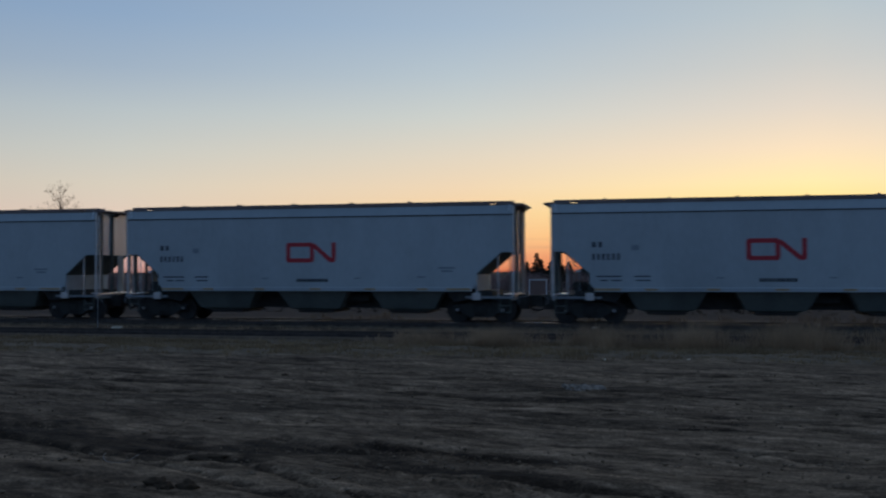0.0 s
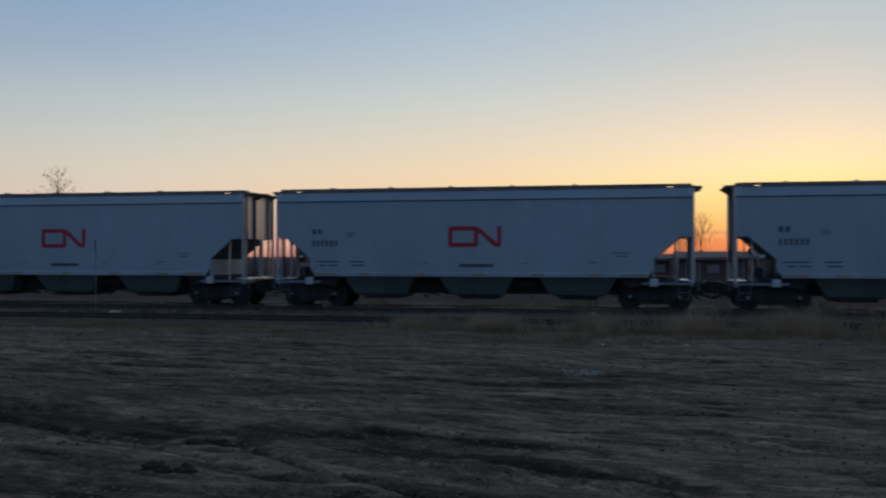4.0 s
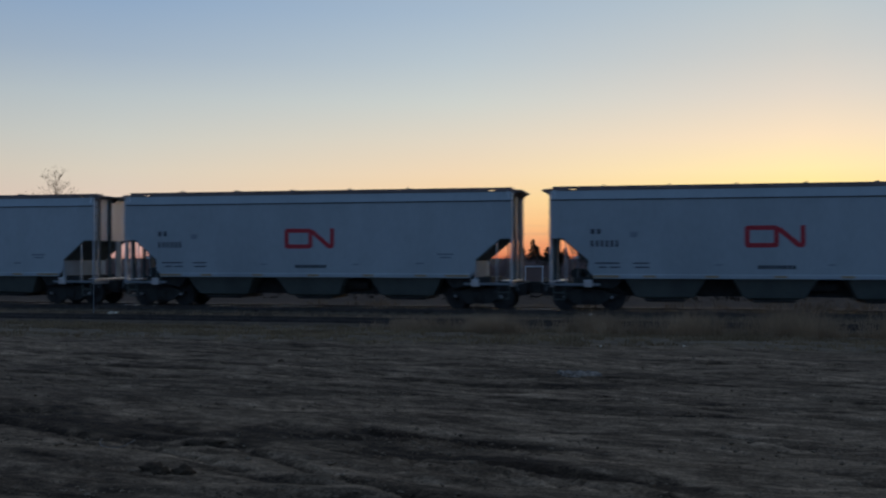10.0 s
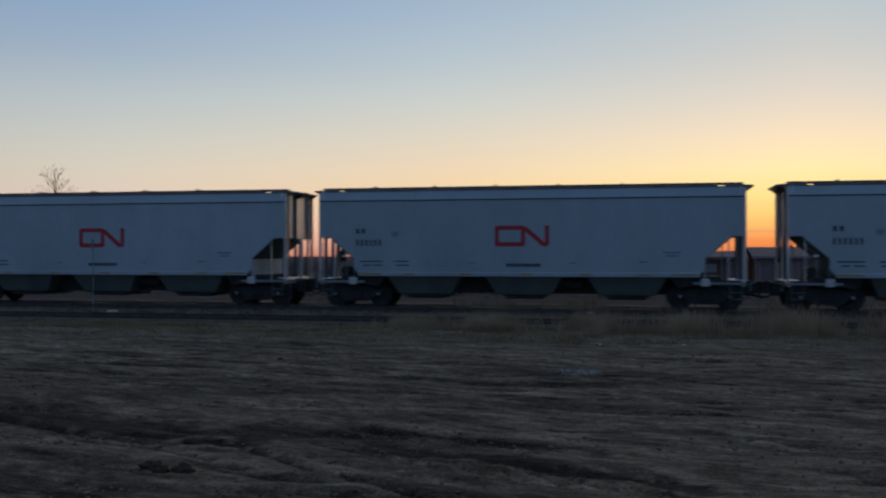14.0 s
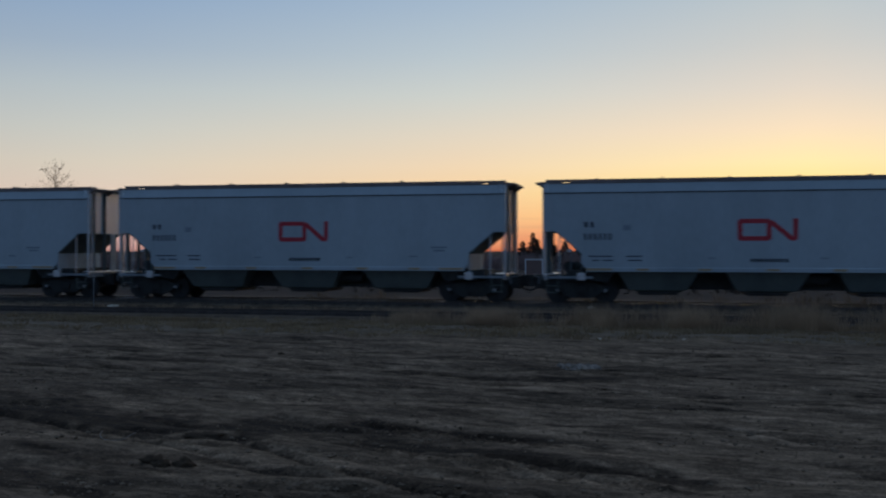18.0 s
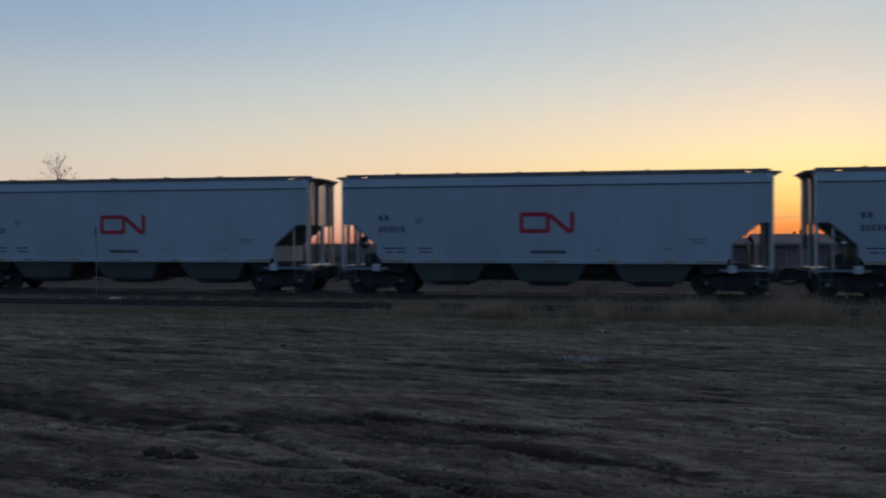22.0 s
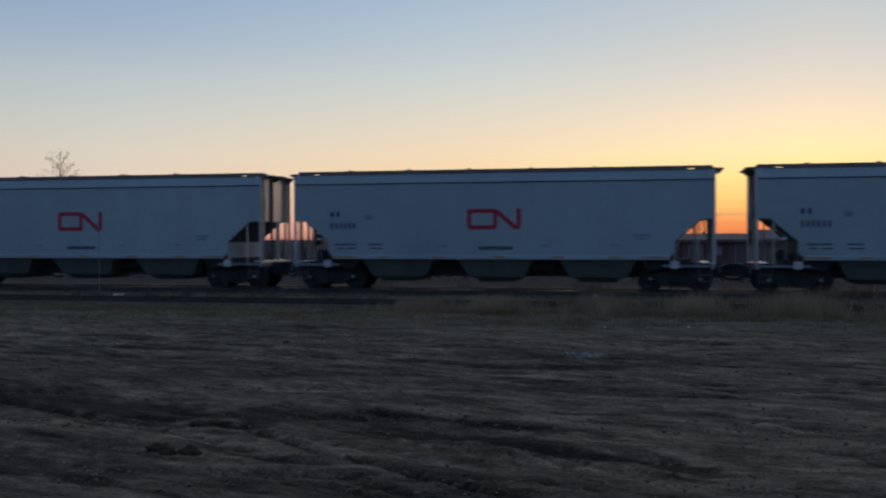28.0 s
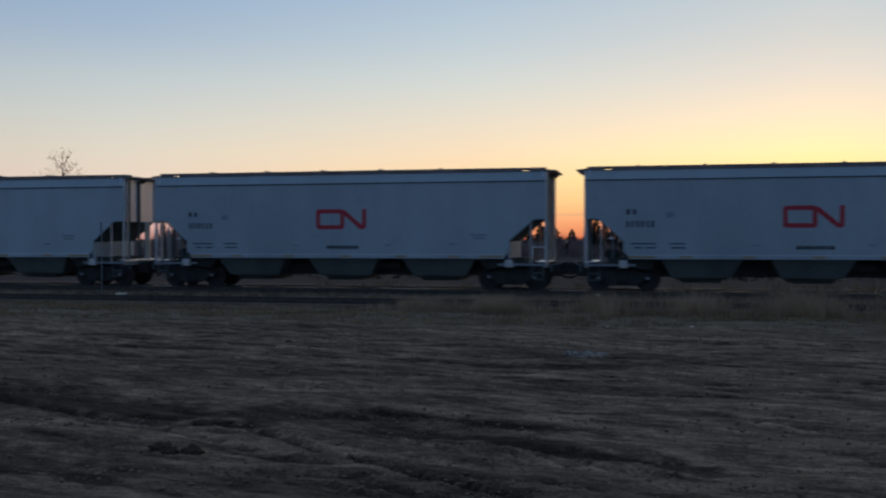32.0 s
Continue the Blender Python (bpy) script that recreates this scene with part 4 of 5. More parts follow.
def spruce(x, y, z, tall, wide, rng, label):
    tree = tagged(new("spruce_tree"), label, "tree", "spruces on the skyline")
    tall, wide = 0.92 * tall, 1.25 * wide
    tree.matrix_basis = pose(x, y, z)
    v, f = [], []
    limb(v, f, Vector((0, 0, 0)), Vector((0, 0, tall * 0.97)), tall * 0.022, 0.02, 7)
    ob = new("trunk", from_lists("trunk", v, f, BARK))
    ob.parent = tree
    v, f = [], []
    rows = int(tall * 6)
    for i in range(rows):
        h = tall * (0.10 + 0.88 * i / rows)
        reach = wide * (1 - i / rows) ** 0.75 + 0.10
        for k in range(7):
            g = rng.uniform(0, math.tau)
            r = reach * rng.uniform(0.35, 1.2)
            tip = Vector((r * math.cos(g), r * math.sin(g), h - 0.25 * r + rng.uniform(-0.05, 0.05)))
            root = Vector((0, 0, h + 0.05))
            side = Vector((-math.sin(g), math.cos(g), 0)) * (0.07 + 0.10 * r)
            drop = Vector((0, 0, -0.12 - 0.10 * r))
            mid = root.lerp(tip, 0.55)
            n = len(v)
            v += [root, mid + side, tip, mid - side, mid + drop]
            f += [(n, n + 1, n + 4), (n + 1, n + 2, n + 4), (n + 2, n + 3, n + 4), (n + 3, n, n + 4)]
    ob = new("crown", from_lists("crown", v, f, NEEDLE))
    ob.parent = tree
    return tree


tree_rng = random.Random(11)


def fan_tree(x, y, z, tall, rng, bare=False):
    """A slender young tree: a straight leader, limbs that rise from it like a fan, and few leaves."""
    tree = tagged(new("bare_tree"), "leafless tree with fine twigs against the glow" if bare else "thin autumn tree with bare twigs and few brown leaves", "tree", "bare trees on the skyline" if bare else "")
    low, limbs, wood, wide = (0.30, 95, FAR_TWIG, 0.85) if bare else (0.47, 46, THIN_BARK, 1.0)
    tree.matrix_basis = pose(x, y, z)
    v, f, tw_v, tw_f, lf_v, lf_f = [], [], [], [], [], []
    limb(v, f, Vector((0, 0, 0)), Vector((0.05, 0, tall * 0.55)), 0.045 if bare else 0.12, 0.022 if bare else 0.06, 7)
    limb(v, f, Vector((0.05, 0, tall * 0.55)), Vector((0.0, 0, tall)), 0.022 if bare else 0.06, 0.006, 6)
    for i in range(limbs):
        h = tall * rng.uniform(low, 0.95)
        g, tilt = rng.uniform(0, math.tau), radians(rng.uniform(24, 58) * wide)
        length = (0.62 if bare else 0.60) * (tall - h) * wide + rng.uniform(0.35, 0.9)
        d = Vector((math.cos(g) * math.sin(tilt), math.sin(g) * math.sin(tilt), math.cos(tilt)))
        a = Vector((0.03, 0, h))
        b = a + d * length
        limb(tw_v, tw_f, a, b, 0.007 if bare else 0.013, 0.003, 4)
        for k in range(9 if bare else 6):
            p = a.lerp(b, rng.uniform(0.3, 1.0))
            d2 = (d + Vector((rng.gauss(0, 0.55), rng.gauss(0, 0.55), rng.gauss(0.15, 0.3)))).normalized()
            q = p + d2 * rng.uniform(0.2, 0.65)
            limb(tw_v, tw_f, p, q, 0.004 if bare else 0.005, 0.002, 3)
            for m in range(0 if bare else rng.choice((0, 1, 1, 2, 2))):
                c = q + Vector((rng.gauss(0, 0.06), rng.gauss(0, 0.06), rng.gauss(0, 0.06)))
                u = Vector((rng.gauss(0, 1), rng.gauss(0, 1), rng.gauss(0, 1))).normalized() * 0.055
                w = u.orthogonal().normalized() * 0.04
                n = len(lf_v)
                lf_v += [c - u, c + w, c + u, c - w]
                lf_f.append((n, n + 1, n + 2, n + 3))
    for name, vs, fs, mat in (("trunk", v, f, wood), ("crown", tw_v, tw_f, wood), ("leaves", lf_v, lf_f, LEAF)):
        if not vs:
            continue
        ob = new(name, from_lists(name, vs, fs, mat))
        ob.parent = tree
    if not bare:
        tagged(ob, "few withered leaves left on twigs", kind="stuff")


fan_tree(-50.95, 75, -0.4, 9.65, tree_rng)
for x, y, tall in ((1.2, 111, 5.2), (3.3, 110, 6.7), (4.6, 112, 6.0), (5.7, 110, 7.1)):
    fan_tree(x, y, -0.5, tall, tree_rng, True)
for x, y, tall in ((-27.5, 128, 4.2), (-24.0, 131, 3.6), (-2.2, 126, 4.3)):
    bare_tree(x, y, -0.5, tall, tree_rng, "small leafless tree in the distance", 0, 0.6, "bare trees on the skyline")
for x, y, tall, wide in ((-15.2, 130, 5.6, 1.8), (-13.4, 132, 4.5, 1.8), (-17.0, 133, 4.3, 1.6), (-11.0, 131, 4.2, 1.5), (-7.7, 130, 5.9, 1.7), (-6.7, 133, 5.2, 1.5), (-5.05, 131, 5.9, 1.9), (-8.9, 133, 4.4, 1.7)):
    spruce(x, y, -0.5, tall, wide, tree_rng, "dark spruce in silhouette on the skyline")


def make_brush():
    """The far belt of leafless brush along the field's edge: many upright twigs of uneven height."""
    rng = np.random.RandomState(5)
    xs, ys, tops, reach = [], [], [], []
    for k in range(270):
        bx, by = rng.uniform(-125, 42), rng.uniform(116, 140)
        tall = 1.3 + 2.1 * rng.uniform(0, 1) ** 1.5 + 1.0 * math.exp(-((bx + 15) / 4.0) ** 2)
        m = int(90 + 70 * tall)
        xs.append(np.full(m, bx)), ys.append(np.full(m, by)), tops.append(np.full(m, tall)), reach.append(np.full(m, rng.uniform(0.35, 0.6) * tall))
    # taller thickets of saplings
    for cx, half, count, tall_most in ((-67.3, 2.9, 16, 5.5), (-62.0, 2.6, 14, 4.2), (-85.5, 5.0, 22, 4.1)):
        for k in range(count):
            bx, by, tall = cx + rng.uniform(-half, half), rng.uniform(125, 131), tall_most * rng.uniform(0.82, 1.04)
            m = 420
            xs.append(bx + rng.uniform(-0.7, 0.7, m)), ys.append(np.full(m, by)), tops.append(np.full(m, tall)), reach.append(np.full(m, 0.30 * tall))
    m = 9000
    xs.append(rng.uniform(-130, 45, m)), ys.append(rng.uniform(114, 140, m)), tops.append(rng.uniform(0.7, 1.7, m)), reach.append(np.full(m, 0.3))
    x, y, top, reach = (np.concatenate(q) for q in (xs, ys, tops, reach))
    n = len(x)
    # each twig leaves its bush's foot, leans out, and ends under the bush's dome
    r = reach * np.sqrt(rng.uniform(0, 1, n)) * rng.choice((-1, 1), n)
    h = top * np.sqrt(np.clip(1 - (r / (1.08 * reach)) ** 2, 0.05, 1)) * (0.45 + 0.55 * rng.uniform(0, 1, n) ** 0.6)
    x = x + 0.45 * r
    w = rng.uniform(0.012, 0.035, n)
    a = np.stack([x - w, y, np.full(n, -0.55)], -1)
    b = np.stack([x + w, y, np.full(n, -0.55)], -1)
    c = np.stack([x + 0.55 * r + rng.normal(0, 0.12, n), y + rng.normal(0, 0.4, n), h - 0.5], -1)
    verts = np.stack([a, b, c], 1).reshape(-1, 3)
    me = from_lists("brush", verts.tolist(), np.arange(3 * n).reshape(-1, 3).tolist(), TWIG)
    tagged(new("brush", me), "belt of leafless brown brush along the field", "bushes", kind="stuff")


make_brush()


def shed(x0, x1, y, eave, ridge, depth, doors, label, windows=(), vents=(), walls=None, boards=None):
    """A long low building whose roof slopes toward the tracks."""
    base = -0.5
    house = tagged(new("shed"), label, "building", "sheds beyond the tracks")
    bm = bmesh.new()
    box(bm, x0, x1, y, y + depth, base, eave)
    part("wall", bm, walls or WALL, house)
    bm = bmesh.new()
    slab(bm, [(y - 0.5, eave - 0.03), (y + depth / 2, ridge), (y + depth + 0.5, eave - 0.03), (y + depth + 0.5, eave + 0.12), (y + depth / 2, ridge + 0.15), (y - 0.5, eave + 0.12)], x0 - 0.4, x1 + 0.4, "x")
    part("roof", bm, SHED_ROOF, house, "brown metal roof")
    bm = bmesh.new()
    box(bm, x0 - 0.42, x1 + 0.42, y - 0.56, y - 0.503, eave - 0.12, eave + 0.13)
    part("fascia", bm, boards or FASCIA, house, "pale fascia board")
    for a, b, top in doors:
        bm = bmesh.new()
        box(bm, a, b, y - 0.06, y - 0.004, base, top)
        door = part("door", bm, DOOR, house, "dark wide shed door")
        bm = bmesh.new()
        for c, d in ((a - 0.12, a), (b, b + 0.12)):
            box(bm, c, d, y - 0.09, y - 0.004, base, top + 0.1)
        box(bm, a, b, y - 0.09, y - 0.004, top, top + 0.1)
        part("door_frame", bm, FASCIA, door)
    for a, b in windows:
        bm = bmesh.new()
        box(bm, a, b, y - 0.05, y - 0.004, 0.35, 1.15)
        part("window", bm, FASCIA, house, "pale shuttered window")
    for a, h in vents:
        bm = bmesh.new()
        rod(bm, (a, y + depth / 2, ridge), (a, y + depth / 2, ridge + h), 0.12, sides=8)
        part("roof_vent", bm, IRON, house)
    return house


shed(10.2, 22.5, 95, 1.85, 2.70, 9, ((10.6, 12.6, 1.5), (14.1, 16.6, 1.5), (18.4, 21.2, 1.5)), "low brown shed with dark doors and brown roof", vents=((14.0, 0.35), (14.6, 0.5)))
shed(2.9, 9.3, 97, 1.75, 2.33, 8, ((3.6, 4.8, 1.3), (8.0, 9.0, 1.3)), "small brown shed with pale shuttered windows", ((5.6, 6.7),), vents=((5.2, 0.3),), walls=OLD_WALL, boards=SHED_ROOF)
shed(-3.2, 2.1, 99, 1.65, 2.08, 7, ((-2.2, -1.0, 1.2),), "low dark shed with a pale shutter", ((0.6, 1.6),), vents=((-1.4, 0.25),), walls=OLD_WALL, boards=SHED_ROOF)


def utility_box():
    cab = tagged(new("utility_cabinet"), "grey metal utility cabinet with pale edges in the field", "cabinet")
    cab.matrix_basis = pose(-8.1, 70, -0.45)
    bm = bmesh.new()
    box(bm, -0.60, 0.60, -0.3, 0.3, 0.12, 1.72, 0.02)
    part("body", bm, SHED_ROOF, cab, "dull brown cabinet body")
    bm = bmesh.new()
    box(bm, -0.66, 0.66, -0.36, 0.36, 1.72, 1.80, 0.015)
    part("lid", bm, WHITE, cab, "white lid")
    for s in (-1, 1):
        bm = bmesh.new()
        box(bm, min(s * 0.58, s * 0.66), max(s * 0.58, s * 0.66), -0.34, -0.28, 0.1, 1.72)
        part("edge_trim", bm, WHITE, cab, "white edge trim")
    bm = bmesh.new()
    box(bm, -0.7, 0.7, -0.4, 0.4, -0.1, 0.12)
    part("plinth", bm, STONE, cab)


utility_box()

# ---- between the camera and the train ----


def signpost():
    post = tagged(new("marker_post"), "thin grey steel marker post with a narrow dark plate", "sign")
    post.matrix_basis = pose(-21.05, 33.45, -0.25)
    bm = bmesh.new()
    rod(bm, (0, 0, -0.15), (0, 0, 2.88), 0.015, sides=8)
    part("pole", bm, FITTING, post)
    bm = bmesh.new()
    box(bm, -0.030, -0.018, -0.05, 0.05, 2.46, 2.88, 0.004)
    part("plate", bm, FITTING, post, "dark plate seen edge on")


signpost()


def clod(x, y, wide, deep, tall, mat, name, label, category, seed, group=""):
    bm = bmesh.new()
    bmesh.ops.create_icosphere(bm, subdivisions=3, radius=1.0)
    for v in bm.verts:
        k = 1 + 0.75 * noise.noise(v.co * 1.7 + Vector((seed, 0, 0))) + 0.50 * noise.noise(v.co * 4.3 + Vector((0, seed, 0))) + 0.30 * noise.noise(v.co * 9.1 + Vector((0, 0, seed)))
        v.co = Vector((v.co.x * k * wide / 2, v.co.y * k * deep / 2, v.co.z * k * tall))
    for f in bm.faces:
        f.smooth = True
    ob = thing(name, bm, mat, label, category, group)
    ob.matrix_basis = pose(x, y, float(height(np.array(x), np.array(y))) - 0.3 * tall)
    return ob


EARTH = material("damp_clod", (0.085, 0.060, 0.040), 0.95, spec=0.03, scale=5, vary=0.3, bump=0.5, fine=30)
PLASTIC = material("crumpled_pale_plastic", (0.11, 0.09, 0.072), 0.8, scale=10, second=(0.40, 0.34, 0.27), vary=0.6, bump=0.4, fine=30)
for i, (x, y, w, d, t) in enumerate(((-4.15, 8.6, 0.42, 0.20, 0.045), (-3.78, 7.32, 0.17, 0.10, 0.050), (-4.08, 7.36, 0.19, 0.13, 0.055), (-3.95, 7.27, 0.12, 0.09, 0.040), (-6.66, 16.7, 0.14, 0.12, 0.08))):
    clod(x, y, w, d, t, EARTH, "earth_clod", "dark lump of churned earth on the lot", "earth", i * 3.7, "clods on the lot")


def plastic_sheet():
    """A torn, crumpled sheet of pale plastic that lies half buried."""
    rng = np.random.RandomState(3)
    bm = bmesh.new()
    bmesh.ops.create_grid(bm, x_segments=26, y_segments=16, size=0.5)
    for v in bm.verts:
        k = 0.6 + 0.5 * noise.noise(v.co * 5)
        v.co = Vector((v.co.x * (0.62 + 0.2 * k), v.co.y * (0.5 + 0.3 * k), 0.022 + 0.075 * max(-0.3, noise.noise(v.co * 7 + Vector((3, 1, 0)))) - 0.35 * max(0, v.co.length - 0.42)))
    bmesh.ops.solidify(bm, geom=bm.faces, thickness=0.004)
    ob = thing("plastic_sheet", bm, PLASTIC, "crumpled pale plastic sheet lying in the dirt", "litter")
    ob.matrix_basis = pose(-1.12, 15.9, float(height(np.array(-1.1), np.array(15.9))) - 0.005)


plastic_sheet()


def wire_loop():
    """A loop of stiff pale wire dropped on the dirt."""
    bm = bmesh.new()
    pts = []
    for k in range(25):
        g = radians(175 + k * 7.9)
        x, y = 0.17 * math.cos(g), 0.14 * math.sin(g)
        pts.append(Vector((x, y, float(height(np.array(-4.9 + x), np.array(8.2 + y))) + 0.02 + 0.05 * math.cos(g) ** 4)))
    rings = [[bm.verts.new(p + 0.0035 * Vector((math.cos(h) * p.x / 0.16, math.cos(h) * p.y / 0.16, math.sin(h)))) for h in (0, 1.571, 3.142, 4.712)] for p in pts]
    for a, b in zip(rings, rings[1:]):
        for k in range(4):
            bm.faces.new((a[k], a[(k + 1) % 4], b[(k + 1) % 4], b[k]))
    ob = thing("wire_loop", bm, DULL_WIRE, "bent loop of stiff pale wire lying on the dirt", "litter")
    ob.matrix_basis = pose(-4.9, 8.2, 0)


wire_loop()


def scrap(x, y, z, w, d, h, turn, label, name="paper_scrap", group=""):
    bm = bmesh.new()
    bmesh.ops.create_grid(bm, x_segments=6, y_segments=4, size=0.5)
    for v in bm.verts:
        v.co = Vector((v.co.x * w, v.co.y * d, h * (0.5 + 0.6 * noise.noise(v.co * 3 + Vector((x, y, 0))))))
    bmesh.ops.solidify(bm, geom=bm.faces, thickness=max(0.004, h * 0.5))
    ob = thing(name, bm, PAPER, label, "litter", group)
    ob.matrix_basis = pose(x, y, z, 0, 0, turn)


scrap(-20.31, 33.6, -0.21, 0.37, 0.24, 0.12, 12, "pale broken board lying beside the ballast", "broken_board")
scrap(-2.03, 35.2, -0.12, 0.14, 0.10, 0.07, 30, "small white paper scrap beside the track", group="scraps of paper")
scrap(-1.07, 22.3, -0.08, 0.09, 0.08, 0.05, 10, "small white paper scrap on the dirt", group="scraps of paper")
scrap(0.84, 22.7, -0.09, 0.08, 0.07, 0.05, 50, "small white paper scrap on the dirt", group="scraps of paper")
scrap(6.3, 19.9, -0.02, 0.16, 0.10, 0.04, 5, "small white paper scrap on the dirt", group="scraps of paper")


def make_grass(name, n, area, tall, mat, label, seed, thin=None, wide=0.012):
    """Blades of grass with a bend, in clumps, over an area of the ground."""
    rng = np.random.RandomState(seed)
    x0, x1, y0, y1 = area
    cl = n // 14
    cx, cy, ch = rng.uniform(x0, x1, cl), rng.uniform(y0, y1, cl), rng.uniform(0.35, 1.3, cl)
    if thin is not None:
        keep = rng.uniform(0, 1, cl) < thin(cx, cy)
        cx, cy, ch = cx[keep], cy[keep], ch[keep]
    x = (cx[:, None] + rng.normal(0, 0.09, (len(cx), 14))).ravel()
    y = (cy[:, None] + rng.normal(0, 0.09, (len(cx), 14))).ravel()
    h = tall(x, y) * np.repeat(ch, 14) * rng.uniform(0.55, 1.15, len(x))
    z = height(x, y) - 0.01
    a = rng.uniform(0, math.tau, len(x))
    lean = rng.uniform(0.1, 1.0, len(x)) * h
    g = rng.uniform(0, math.pi, len(x))
    wx, wy = wide * np.cos(g), wide * np.sin(g)
    p0 = np.stack([x - wx, y - wy, z], -1)
    p1 = np.stack([x + wx, y + wy, z], -1)
    mx, my = x + 0.35 * lean * np.cos(a), y + 0.35 * lean * np.sin(a)
    p2 = np.stack([mx + 0.7 * wx, my + 0.7 * wy, z + 0.62 * h], -1)
    p3 = np.stack([mx - 0.7 * wx, my - 0.7 * wy, z + 0.62 * h], -1)
    p4 = np.stack([x + lean * np.cos(a), y + lean * np.sin(a), z + h], -1)
    verts = np.stack([p0, p1, p2, p3, p4], 1).reshape(-1, 3)
    i = np.arange(len(x))[:, None] * 5
    quads, tris = i + np.array([0, 1, 2, 3]), i + np.array([3, 2, 4])
    me = from_lists(name, verts.tolist(), quads.tolist() + tris.tolist(), mat)
    tagged(new(name, me), label, "grass", kind="stuff")


TURF = material("dull_turf", (0.27, 0.195, 0.118), 0.95, scale=0.5, vary=0.35, bump=0.0, second=(0.46, 0.342, 0.205), spec=0.05, sheer=0.35)
# field grass, its colour cut to hold down the western glow
FIELD = material("darkened_field_straw", (0.065, 0.050, 0.037), 0.95, scale=0.4, vary=0.3, bump=0.0, second=(0.095, 0.073, 0.055), spec=0.05)
make_grass("short_grass", 90000, (-26, 14, 21.5, 29.3), lambda x, y: 0.10 + 0.05 * np.sin(x * 0.7) * np.sin(y), TURF, "strip of dull short grass before the siding", 21,
           lambda x, y: np.clip((y - 21.5) / 2.2, 0, 1) * np.clip(0.75 + 0.4 * np.sin(x * 0.45 + y), 0.2, 1))
make_grass("tall_dry_grass", 46000, (-9, 15, 26.5, 29.6), lambda x, y: np.interp(x, [-9, -6, -2, 2, 5, 15], [0.26, 0.46, 0.58, 0.66, 0.74, 0.84]), GRASS, "tall dry straw-coloured grass before the siding", 22,
           lambda x, y: np.clip(0.22 + 0.9 * np.sin(x * 1.7 + 0.8 * y) * np.sin(x * 0.53 + 1 - 0.6 * y), 0.04, 1), 0.007)
make_grass("far_side_grass", 5000, (-16, 12, 41.2, 44.0), lambda x, y: np.full_like(x, 0.46), SHADED_STRAW, "tufts of tall dry grass beyond the main track", 25, lambda x, y: np.clip(0.25 + 0.6 * np.sin(x * 0.9 + 1.0) * np.sin(x * 0.37 + y), 0.03, 1), 0.008)
make_grass("weeds", 9000, (-28, 14, 33.2, 34.9), lambda x, y: np.full_like(x, 0.15), GRASS, "sparse dry weeds along the ballast", 23, lambda x, y: 0.4 + 0 * x, 0.008)
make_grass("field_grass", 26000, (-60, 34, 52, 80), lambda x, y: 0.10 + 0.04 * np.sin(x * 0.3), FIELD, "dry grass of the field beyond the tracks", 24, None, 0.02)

# ---- ties and stones, last ----
TIE_MESH = tie_mesh()


def lay_ties(track, y, top, step):
    for k in range(int(46 / step)):
        ob = new("tie", TIE_MESH)
        ob.parent = track
        rng = random.Random(k * 7 + int(y * 10))
        ob.matrix_basis = pose(-32 + k * step + rng.uniform(-0.03, 0.03), y + rng.uniform(-0.05, 0.05), top - 0.165 + rng.uniform(-0.015, 0.0), 0, 0, rng.uniform(-1.2, 1.2))


lay_ties(main_track, TRACK, 0.0, 0.55)
lay_ties(siding, SIDING, -0.10, 0.60)


def make_stones():
    """Loose ballast stones on the shoulders of both tracks."""
    rng = np.random.RandomState(9)
    base = np.array([(1, 1, 1), (-1, -1, 1), (-1, 1, -1), (1, -1, -1)], float)
    quad = np.array([(0, 1, 2), (0, 3, 1), (0, 2, 3), (1, 3, 2)])
    n = 14000
    x = rng.uniform(-30, 13, n)
    main = rng.uniform(0, 1, n) < 0.6
    off = rng.uniform(-2.2, 0.6, n)
    y = np.where(main, TRACK, SIDING) + off
    top = np.where(main, 0.0, -0.10)
    z = top - 0.20 - np.clip(np.abs(off) - 1.45, 0, 1) * 0.47
    s = rng.uniform(0.015, 0.04, n)
    v = base[None] * s[:, None, None] * rng.uniform(0.6, 1.3, (n, 4, 3))
    a = rng.uniform(0, math.tau, n)
    ca, sa = np.cos(a)[:, None], np.sin(a)[:, None]
    v = np.stack([v[..., 0] * ca - v[..., 1] * sa + x[:, None], v[..., 0] * sa + v[..., 1] * ca + y[:, None], v[..., 2] + z[:, None]], -1)
    f = quad[None] + 4 * np.arange(n)[:, None, None]
    me = from_lists("ballast_stones", v.reshape(-1, 3).tolist(), f.reshape(-1, 3).tolist(), STONE)
    tagged(new("ballast_stones", me), "loose dark ballast stones along the tracks", "stones", kind="stuff")


make_stones()


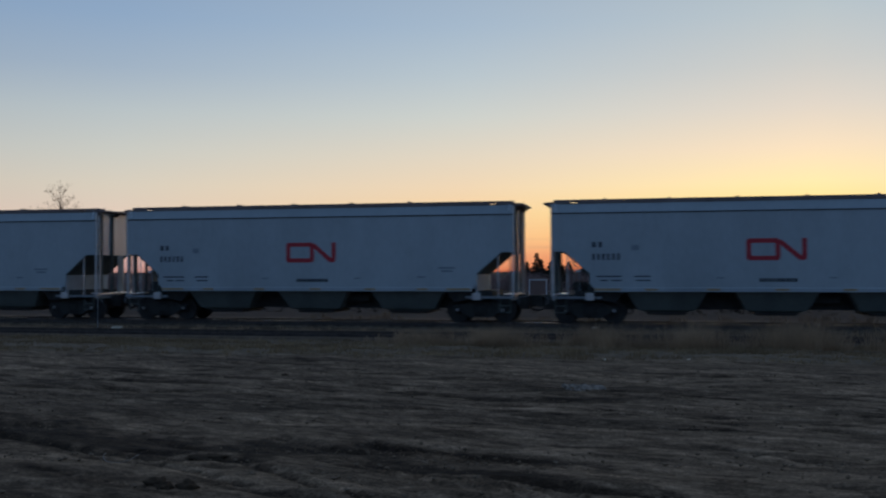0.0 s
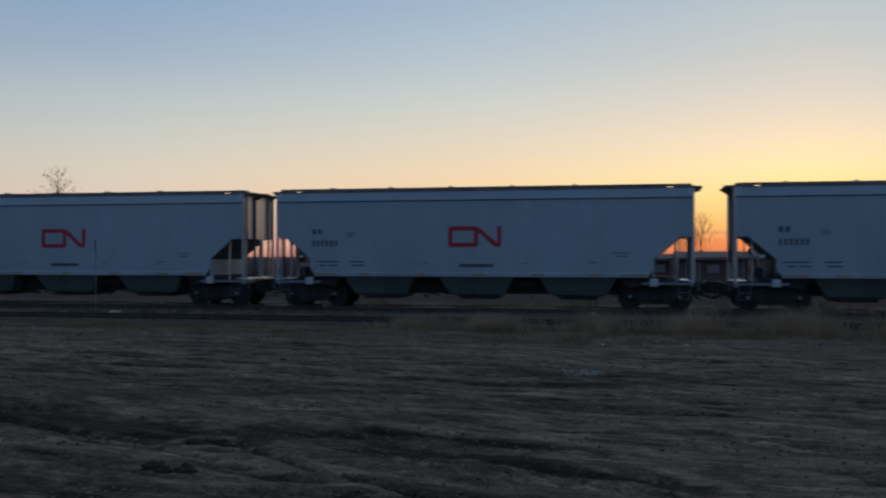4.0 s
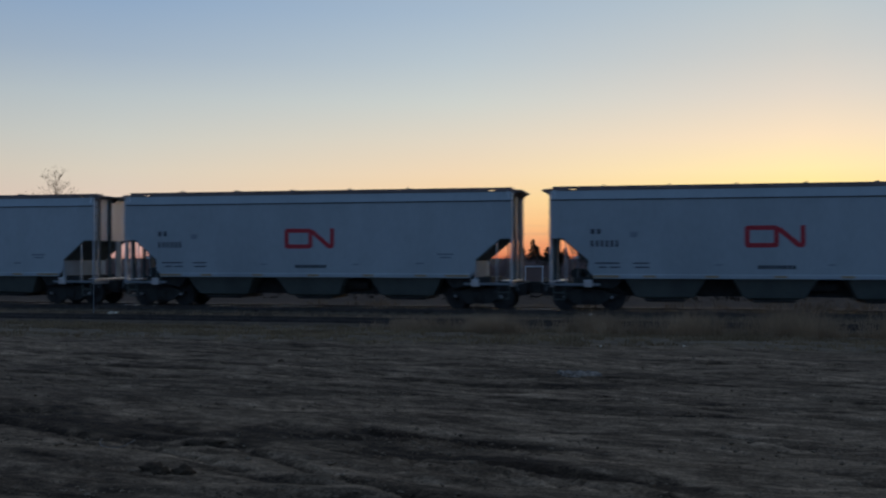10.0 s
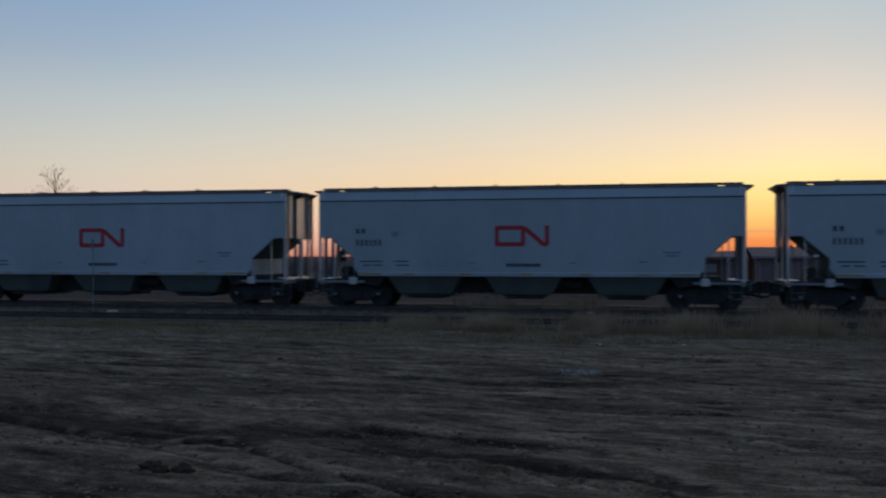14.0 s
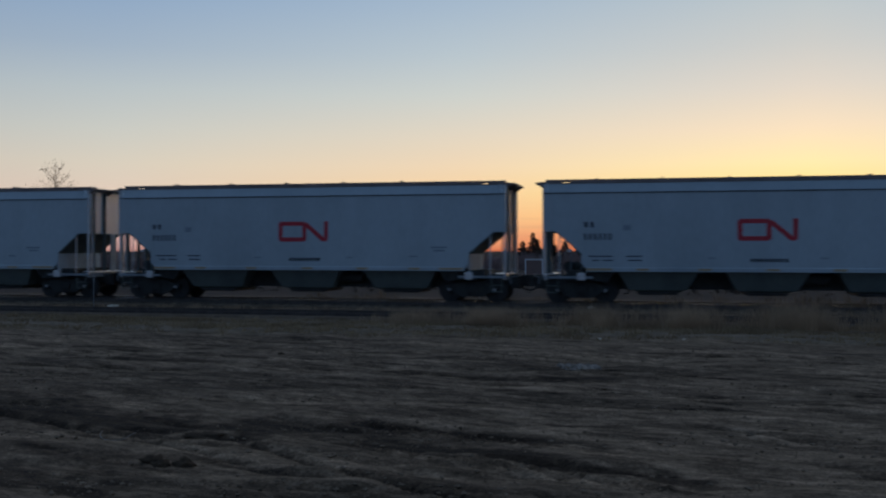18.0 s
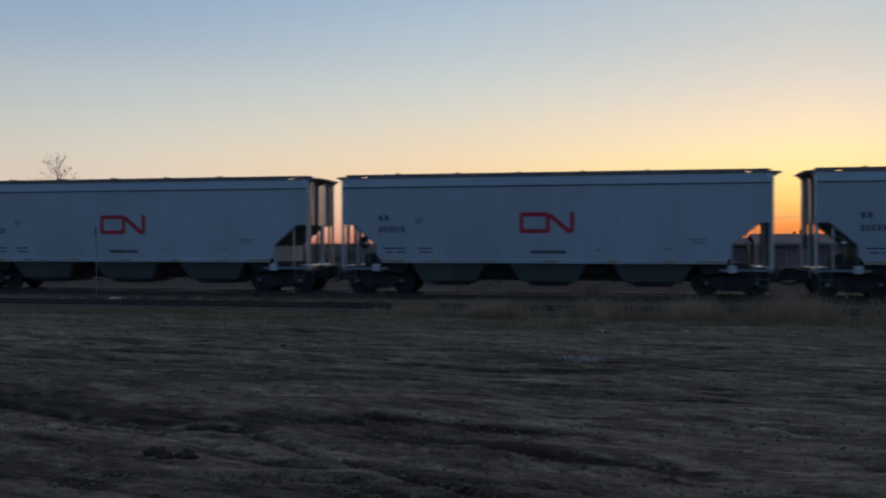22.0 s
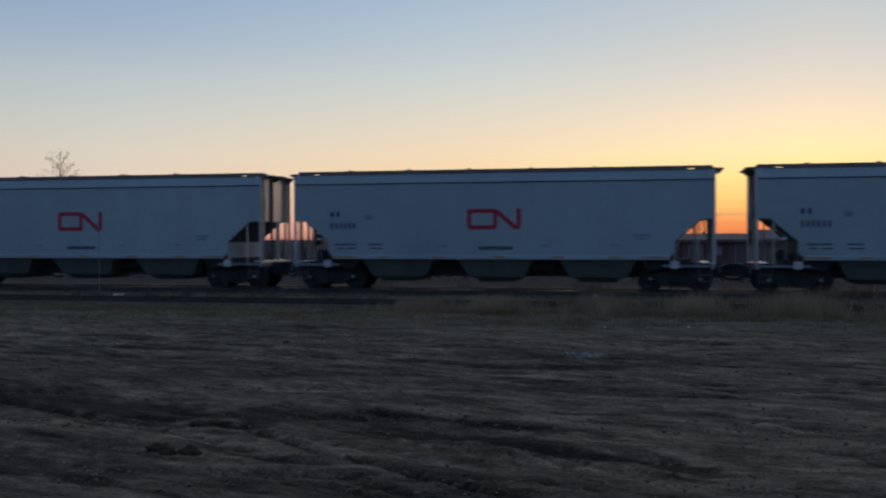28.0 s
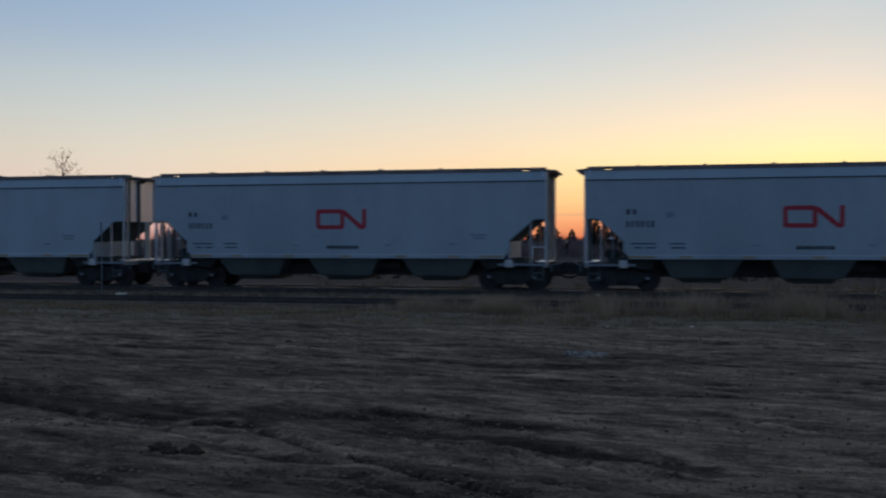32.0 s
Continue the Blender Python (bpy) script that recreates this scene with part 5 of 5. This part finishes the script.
def make_crumbs():
    """Crumbs and small clods of dry earth strewn over the lot."""
    rng = np.random.RandomState(31)
    base = np.array([(1, 0, 0), (0, 1, 0), (-1, 0, 0), (0, -1, 0), (0, 0, 1), (0, 0, -1)], float)
    tri = np.array([(0, 1, 4), (1, 2, 4), (2, 3, 4), (3, 0, 4), (1, 0, 5), (2, 1, 5), (3, 2, 5), (0, 3, 5)])
    n = 10000
    y = 5.2 + 17 * rng.uniform(0, 1, n) ** 1.6
    x = rng.uniform(-0.80, 0.30, n) * y + rng.normal(0, 0.5, n)
    keep = np.sin(x * 1.3 + 0.6 * y) + np.sin(y * 2.9 - 0.5 * x) + rng.normal(0, 0.8, n) > -0.2
    x, y = x[keep], y[keep]
    n = len(x)
    s = 0.006 + 0.018 * rng.uniform(0, 1, n) ** 4
    v = base[None] * s[:, None, None] * rng.uniform(0.6, 1.5, (n, 6, 3)) * np.array((1.3, 1.1, 0.7))
    v = v + np.stack([x, y, height(x, y) + 0.3 * s], -1)[:, None, :]
    f = tri[None] + 6 * np.arange(n)[:, None, None]
    me = from_lists("earth_crumbs", v.reshape(-1, 3).tolist(), f.reshape(-1, 3).tolist(), CRUMB)
    tagged(new("earth_crumbs", me), "crumbs and small clods of dry earth on the lot", "earth", kind="stuff")


CRUMB = material("dry_crumb", (0.21, 0.155, 0.105), 0.95, scale=1.5, vary=0.5, bump=0.2, spec=0.1)
make_crumbs()


def motions():
    """The cars roll along the track, and their wheels turn while the camera can see them."""
    for k, car in CARS.items():
        walk(car, [(float(t), pose(p + k * PITCH, TRACK, 0)) for t, p in zip(SECONDS, PLACES)])
        wheels = [o for o in car.children_recursive if o.name.startswith("wheelset")]
        seen = [f for f in range(0, 961) if -38 < gone(f / 30) + k * PITCH < 20]
        if not seen:
            continue
        for w in wheels:
            x = w.matrix_basis.translation.x
            rows = [(f / 30, pose(x, 0, WHEEL_R, 0, math.degrees(gone(f / 30) / WHEEL_R) % 360, 0)) for f in seen]
            if seen[0] > 0:
                rows.insert(0, (0.0, rows[0][1]))
            if seen[-1] < 960:
                rows.append((32.0, rows[-1][1]))
            walk(w, rows)


motions()
